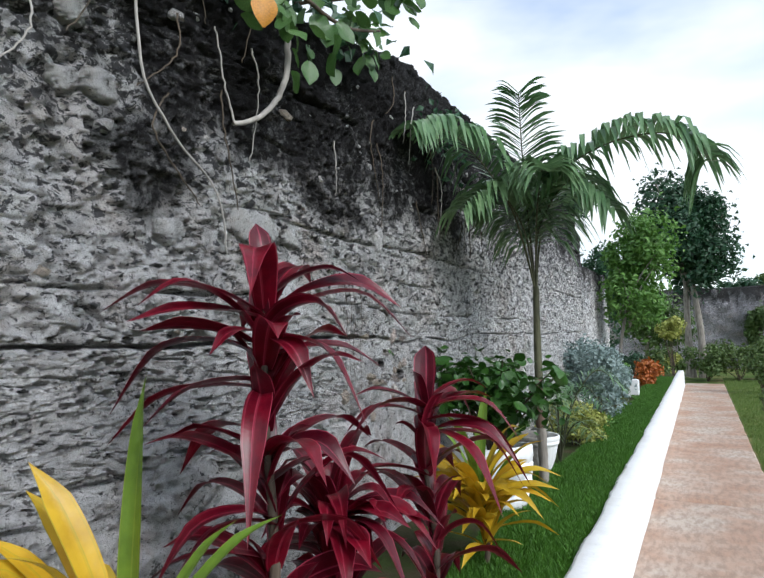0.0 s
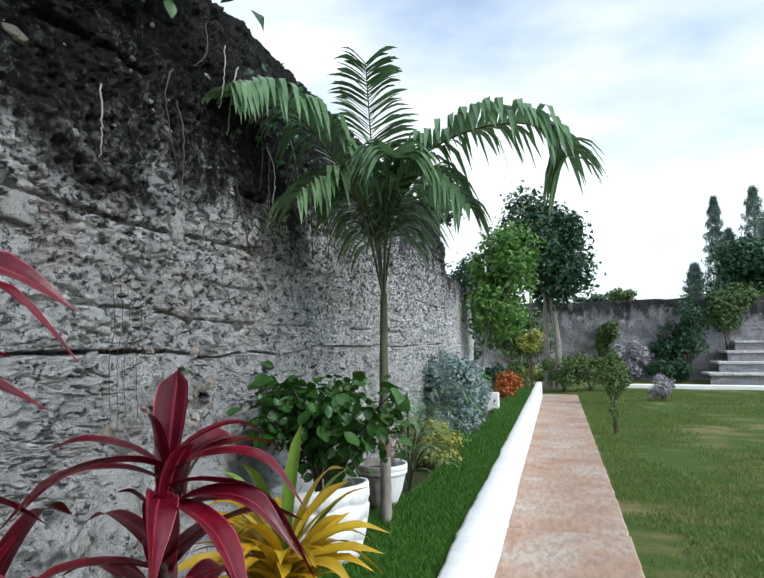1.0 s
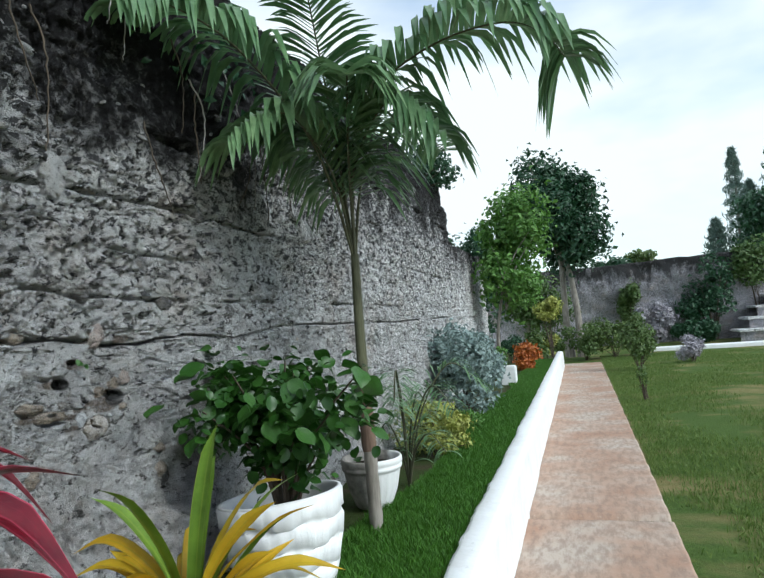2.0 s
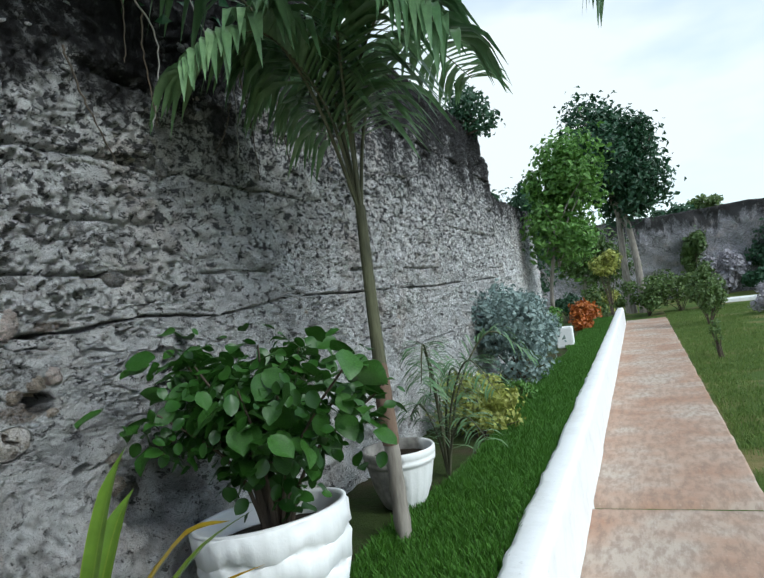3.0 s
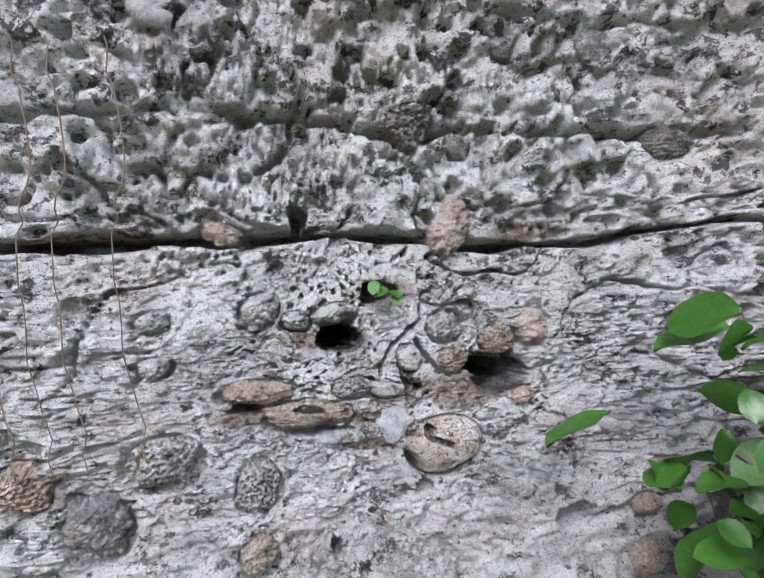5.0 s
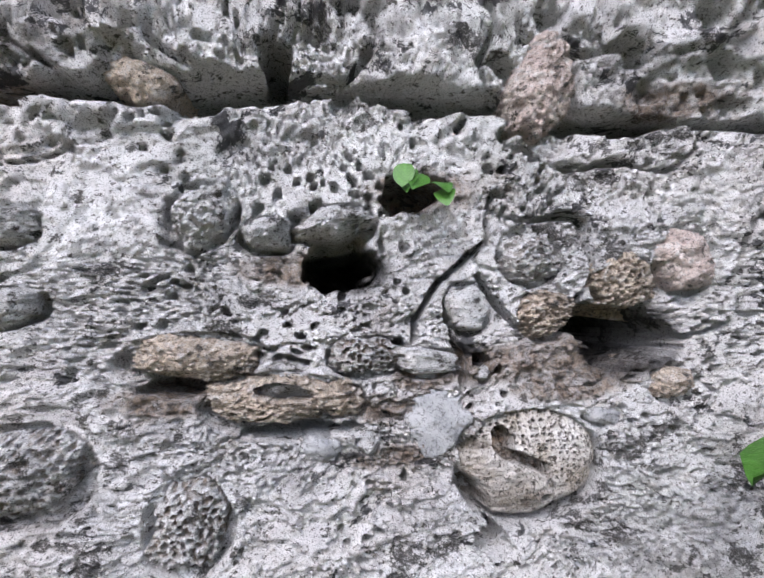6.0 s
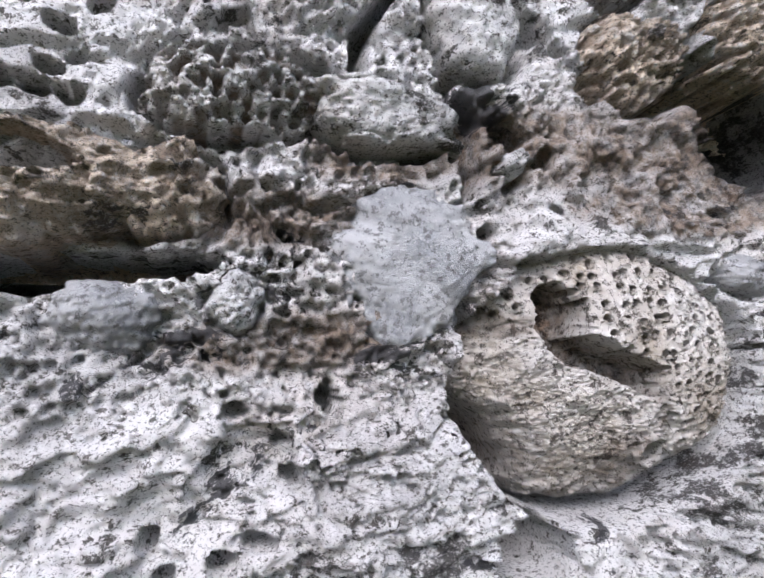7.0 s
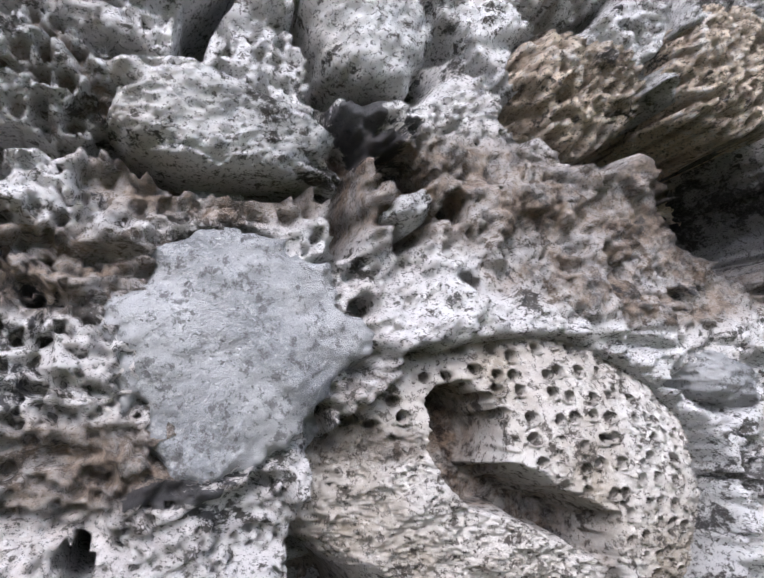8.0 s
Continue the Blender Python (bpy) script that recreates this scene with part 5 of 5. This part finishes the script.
bush("yellow_shrub", (-0.20, 17.2, 1.45), (0.50, 0.45, 0.32), 900, 0.10, LIME_LEAF, "thin yellow-leaved shrub on bare stems", "shrub", 76, ground=0.30)
for k, (bx, by, h) in enumerate(((-0.5, 16.4, 0.75), (-1.0, 16.0, 0.8), (-0.35, 18.0, 0.7))):
    bush("bed_plant", (bx, by, h - 0.1), (0.40, 0.40, 0.42), 700, 0.09, (HEDGE, TREE_DARK, LIME_LEAF)[k], ("olive green bed plant", "dark green bed plant", "pale yellow-green bed plant")[k], "shrub", 80 + k, ground=0.30)


# ---- trees and the far side of the lawn ----
def tree(name, foot, trunk, crown, radii, n, size, material, label, seed, lumps=12, limbs=9, stems=1, shell=0.3):
    ob = thing(name, foot, label, "tree")
    g = np.random.default_rng(seed)
    c = np.array(crown) - np.array(foot)
    pieces = []
    for s in range(stems):
        off = np.array([g.normal() * 0.25, g.normal() * 0.25, 0]) * (s > 0)
        pieces.append(tube(glide([off + (0, 0, -0.08), off + c * (0.3, 0.3, 0.35) + g.normal(size=3) * 0.05, c * (0.9, 0.9, 0.85)], 14), np.linspace(trunk, trunk * 0.45, 14), 9))
    v, f = gather(pieces)
    part("trunk", mesh("trunk", v, f, TRUNK_GREY, True), TRUNK_GREY, ob)
    p, d = ball_points(n, c, radii, shell, lumps, seed)
    pieces = []
    for k in range(limbs):
        q = p[g.integers(0, n)]
        root = c * (0.7, 0.7, g.uniform(0.45, 0.8))
        pieces.append(tube(glide([root, (root + q) / 2 + (0, 0, 0.08), q], 7), np.linspace(trunk * 0.5, trunk * 0.1, 7), 5))
    v, f = gather(pieces)
    part("limbs", mesh("limbs", v, f, TRUNK_GREY, True), TRUNK_GREY, ob)
    v, f = leaf_cloud(p, d + g.normal(size=d.shape) * 0.8, size * g.uniform(0.6, 1.3, n), 0.5)
    part("crown", mesh("crown", v, f, material), material, ob)


tree("young_tree", (-1.02, 14.0, 0.32), 0.045, (-0.75, 14.0, 2.58), (1.05, 0.9, 1.25), 5200, 0.13, TREE_LIGHT, "slim young tree with light green leaves", 91)
tree("dark_tree", (0.15, 22.0, -0.05), 0.13, (0.12, 22.0, 4.65), (1.75, 1.6, 2.35), 9000, 0.20, TREE_DARK, "dark green broadleaf tree with an uneven crown", 92, 15, 12, 3)
tree("background_tree", (-2.6, 18.5, -0.05), 0.10, (-2.3, 18.5, 2.5), (1.3, 1.5, 1.9), 3800, 0.17, TREE_DARK, "dark green tree behind the bed", 93)
tree("background_tree", (-1.3, 24.5, -0.05), 0.10, (-1.2, 24.5, 2.0), (1.6, 1.2, 1.9), 3000, 0.20, HEDGE, "olive green tree behind the bed", 94)
for k, (bx, by, rx, rz) in enumerate(((0.55, 20.6, 0.75, 0.62), (1.35, 20.9, 0.70, 0.66), (2.1, 21.3, 0.6, 0.5), (-0.4, 20.4, 0.5, 0.6))):
    bush("lawn_shrub", (bx, by, rz * 0.9 - 0.05), (rx, rx, rz), 1500, 0.11, HEDGE, "yellow-green shrub at the end of the path", "shrub", 100 + k, ground=-0.04)
bush("lawn_shrub", (1.60, 16.7, 0.75), (0.42, 0.42, 0.70), 1500, 0.085, HEDGE, "upright leafy shrub on the lawn", "shrub", 110, ground=-0.04)
bush("pale_shrub", (2.92, 18.2, 0.27), (0.42, 0.42, 0.36), 1300, 0.085, PALE_FLOWER, "low round grey shrub on the lawn", "shrub", 111, ground=-0.04)
bush("sapling", (1.28, 12.2, 0.34), (0.10, 0.10, 0.34), 90, 0.06, HEDGE, "thin sapling on the lawn", "sapling", 112, ground=-0.04)

# the far rampart, its terrace and steps
fy, fz = np.meshgrid(np.linspace(-6.0, 26.0, 320), np.linspace(-0.1, 1.0, 50), indexing="ij")
top = 2.95 + 0.02 * fy + 0.22 * layered(fy * 0.7, fy * 0, 4, 41)
fx = 27.2 - 0.25 * fz - 0.35 * layered(fy * 0.7, fz * 3, 4, 43) - 0.16 * layered(fy * 3, fz * 9, 4, 44)
front = np.stack([fy, fx, fz * top], -1)
back = front[:, -1:].copy()
back[..., 1] += 1.2
down = back.copy()
down[..., 2] = -0.1
fw = sheet("wall_north", np.concatenate([front, back, down], 1), FAR_ROCK)
attribute(fw, "blackened", np.zeros(len(fw.vertices)))
setting("wall_north", fw, FAR_ROCK, "long grey-purple rampart closing the far side of the lawn", "wall")
edge = setting("terrace_edge", block(bmesh.new(), 2.3, 22.3, -0.1, 16.0, 23.0, 0.07, 0.015), KERB_WHITE, "pale concrete edging strip along the lawn", "edging")
steps = thing("stone_steps", (0, 0, 0), "broad stone steps with pale treads up to the rampart", "steps", kind="structure")
for k in range(4):
    y0, z0, x0 = 24.4 + 0.75 * k, 0.36 * k - 0.1, 5.3 + 0.45 * k
    gx, gz = np.meshgrid(np.linspace(x0, 17.0, 140), np.linspace(z0, 0.36 * (k + 1) - 0.07, 8), indexing="ij")
    riser = np.stack([gx, y0 - 0.10 * layered(gx * 3, gz * 5, 3, 50 + k), gz], -1)
    me = sheet("riser", riser, FAR_ROCK)
    attribute(me, "blackened", np.zeros(len(me.vertices)))
    part("riser", me, FAR_ROCK, steps, "dark rubble riser")
    part("tread", block(bmesh.new(), x0 - 0.05, y0 - 0.10, 0.36 * (k + 1) - 0.08, 17.0, y0 + 1.2, 0.36 * (k + 1), 0.02), ROCK_PALE, steps, "pale worn stone tread")

for k, (bx, by, bz, rx, ry, rz, m, lab) in enumerate((
        (5.0, 26.6, 1.7, 1.5, 0.9, 1.5, TREE_DARK, "dark climber hanging over the far rampart"), (6.6, 27.2, 2.4, 1.6, 1.0, 1.3, HEDGE, "leafy climber on the rampart head"),
        (3.1, 26.4, 1.0, 0.8, 0.6, 0.9, PALE_FLOWER, "pale flowering shrub against the rampart"), (2.2, 26.6, 1.5, 0.5, 0.5, 0.9, HEDGE, "thin climber on the rampart"),
        (9.0, 29.0, 2.6, 2.2, 1.4, 1.4, TREE_LIGHT, "light green growth above the steps"), (4.2, 25.6, 0.5, 0.7, 0.5, 0.6, TREE_DARK, "dark low shrub at the rampart foot"))):
    bush("rampart_shrub", (bx, by, bz), (rx, ry, rz), 2200, 0.17, m, lab, "shrub", 120 + k, ground=-0.05)
tree("rampart_tree", (9.5, 33.0, -0.05), 0.25, (9.6, 33.0, 4.3), (3.6, 2.4, 2.3), 9000, 0.30, TREE_DARK, "dark broad trees behind the far rampart", 131, 16, 12)
tree("rampart_tree", (14.5, 34.0, -0.05), 0.25, (14.5, 34.0, 4.8), (3.6, 2.4, 2.8), 7000, 0.32, TREE_DARK, "dark broad trees behind the far rampart", 132, 16, 12)
tree("rampart_tree", (11.8, 35.5, -0.05), 0.25, (11.8, 35.5, 6.0), (3.0, 2.2, 2.2), 5000, 0.34, TREE_DARK, "tall dark tree behind the far rampart", 135, 14, 12)
tree("rampart_tree", (3.0, 31.0, -0.05), 0.08, (3.2, 31.0, 3.4), (0.9, 0.8, 0.55), 700, 0.22, HEDGE, "small tree behind the far rampart", 133)
tree("rampart_tree", (1.6, 29.6, -0.05), 0.06, (1.9, 29.6, 3.2), (1.0, 0.6, 0.5), 420, 0.24, TREE_DARK, "sparse leaning tree behind the far rampart", 134, 7)


def conifer(x, y, tall, wide, seed):
    ob = thing("conifer", (x, y, -0.05), "tall feathery blue-green conifer", "tree", "conifers behind the rampart")
    g = np.random.default_rng(seed)
    v, f = tube([(0, 0, 0), (0, 0, tall * 0.5), (0.05, 0, tall)], [0.18, 0.1, 0.02], 7)
    part("trunk", mesh("trunk", v, f, TRUNK_GREY, True), TRUNK_GREY, ob)
    n = 1500
    s = g.random(n) ** 0.8
    r = wide * (1 - s) ** 0.75 * g.random(n) ** 0.35 * (0.45 + 0.8 * np.sin(s * 31 + g.normal()) ** 2) + 0.06
    a = g.uniform(0, 2 * np.pi, n)
    p = np.stack([r * np.cos(a), r * np.sin(a), tall * (0.22 + 0.8 * s) + r * 0.5], 1)
    v, f = leaf_cloud(p, np.stack([np.cos(a), np.sin(a), 0.2 + 0 * a], 1) + g.normal(size=(n, 3)) * 0.6, 0.55, 0.07)
    part("foliage", mesh("foliage", v, f, CONIFER), CONIFER, ob)


for k, (cx, cy, ct, cw) in enumerate(((8.8, 38.0, 9.0, 0.9), (10.7, 38.0, 9.4, 1.3), (11.7, 39.0, 8.4, 1.3), (9.7, 39.0, 7.4, 1.1), (13.5, 39.0, 9.6, 1.5), (7.6, 37.5, 5.4, 1.0))):
    conifer(cx, cy, ct, cw, 140 + k)


# ---- growth hanging on the wall head ----
def wall_climber():
    ob = thing("climber", (-1.25, 3.1, 3.0), "woody climber on the wall head with bare roots and large leaves", "climber")
    base = np.array([-1.25, 3.1, 3.0])

    def run(name, pts, r0, r1, m, label=""):
        line = glide(pts, 26)
        line = line + 0.012 * np.stack([layered(np.arange(26) * 0.7, np.arange(26) * 0 + r0 * 900, 2, 9), layered(np.arange(26) * 0.7, np.arange(26) * 0 + 7, 2, 19), np.zeros(26)], 1)
        v, f = tube(line - base, np.linspace(r0, r1, 26), 7)
        part(name, mesh(name, v, f, m, True), m, ob, label)

    fx = WALL_X + 0.045
    run("root", [(fx + 0.03, 2.96, 2.70), (fx + 0.05, 2.93, 2.55), (fx + 0.06, 2.86, 2.40), (fx + 0.05, 2.74, 2.27), (fx + 0.03, 2.62, 2.21)], 0.015, 0.009, ROOT_PALE, "thick pale bent root")
    run("root", [(fx + 0.02, 2.64, 2.21), (fx + 0.02, 2.58, 2.35), (fx + 0.02, 2.53, 2.55)], 0.005, 0.003, ROOT_PALE)
    run("root", [(fx, 2.16, 2.85), (fx + 0.02, 2.17, 2.50), (fx + 0.02, 2.21, 2.24), (fx + 0.01, 2.36, 2.08), (fx, 2.56, 1.94), (fx, 2.62, 1.72)], 0.006, 0.003, ROOT_PALE, "long thin hanging root")
    run("root", [(fx, 1.2, 2.72), (fx + 0.02, 1.7, 2.66), (fx + 0.02, 2.1, 2.70), (fx + 0.02, 2.4, 2.9)], 0.006, 0.004, ROOT_PALE)
    run("branch", [(fx - 0.05, 2.3, 3.05), (fx + 0.15, 2.7, 2.82), (fx + 0.18, 3.15, 2.80), (fx + 0.15, 3.6, 2.98)], 0.014, 0.006, STEM_DARK, "dark woody branch")
    run("branch", [(fx - 0.1, 3.2, 3.0), (fx + 0.12, 3.55, 3.16), (fx + 0.15, 3.85, 3.36)], 0.010, 0.004, STEM_DARK)
    g = np.random.default_rng(15)
    for k in range(26):
        y0 = g.uniform(1.5, 5.6)
        z0 = g.uniform(2.2, 3.0)
        run("rootlet", [(fx, y0, z0), (fx + 0.01, y0 + g.normal() * 0.05, z0 - 0.15), (fx, y0 + g.normal() * 0.1, z0 - g.uniform(0.25, 0.5))], 0.004, 0.002, STEM_DARK if k % 3 else ROOT_PALE)
    for k in range(4):
        y0 = 3.50 + 0.045 * k + 0.01 * g.normal()
        run("rootlet", [(fx - 0.02, y0, 1.66), (fx - 0.015, y0 + 0.01, 1.50), (fx - 0.02, y0 - 0.01, 1.36), (fx - 0.02, y0 + 0.015, 1.12)], 0.0012, 0.0008, STEM_DARK)

    kinds = [round_leaf_mesh(k) for k in range(3)]
    for me in kinds:
        me.materials[0] = VINE_LEAF

    def spray(n, centre, spread, size):
        for _ in range(n):
            q = np.array(centre) - base + g.normal(size=3) * spread
            leaf = part("leaf", kinds[g.integers(0, 3)], None, ob)
            sz = size * g.uniform(0.7, 1.25)
            leaf.matrix_basis = pose(*q, g.normal() * 30, g.uniform(10, 80), g.uniform(-110, 60)) @ Matrix.Diagonal((sz, sz, sz, 1))

    def thicket(n, centre, spread, size):
        p = np.array(centre) - base + g.normal(size=(n, 3)) * spread
        v, f = leaf_cloud(p, g.normal(size=(n, 3)) + (0.8, -0.4, 0.6), size * g.uniform(0.7, 1.25, n), 0.62)
        tagged(part("foliage", mesh("foliage", v, f, TREE_DARK), None, ob), kind="stuff")

    spray(30, (fx + 0.16, 2.85, 2.74), (0.05, 0.16, 0.10), 0.10)
    spray(46, (fx + 0.14, 3.80, 3.36), (0.05, 0.13, 0.07), 0.11)
    spray(44, (fx + 0.08, 3.52, 3.00), (0.04, 0.16, 0.09), 0.09)
    thicket(260, (fx - 0.05, 2.9, 3.08), (0.12, 0.45, 0.12), 0.10)
    thicket(260, (fx - 0.02, 2.2, 2.92), (0.08, 0.35, 0.16), 0.10)
    thicket(70, (fx, 4.95, 2.78), (0.04, 0.26, 0.14), 0.06)
    dead = part("dead_leaf", round_leaf_mesh(9), None, ob, "single orange dying leaf")
    dead.data.materials[0] = ORANGE_DEAD
    dead.matrix_basis = Matrix.Translation(Vector((fx + 0.20, 2.58, 2.66)) - Vector(base)) @ pose(0, 0, 0, 10, 80, -30) @ Matrix.Diagonal((0.13, 0.13, 0.13, 1))


wall_climber()
bush("wall_head_shrub", (-1.35, 10.2, 3.45), (0.45, 0.75, 0.42), 1100, 0.09, TREE_DARK, "dark shrub growing on the wall head", "shrub", 160, ground=3.15)
weed = thing("wall_weed", (WALL_X + 0.02, 3.985, 1.322), "tiny green weed sprouting from the wall", "weed")
gw = np.random.default_rng(2)
for k in range(5):
    a = gw.uniform(-60, 60)
    leaf = part("leaf", round_leaf_mesh(k), None, weed)
    leaf.matrix_basis = pose(0.004, -0.014 + 0.007 * k, 0.006 - 0.005 * k, gw.uniform(-30, 30), gw.uniform(10, 60), a) @ Matrix.Diagonal((0.022, 0.022, 0.022, 1))
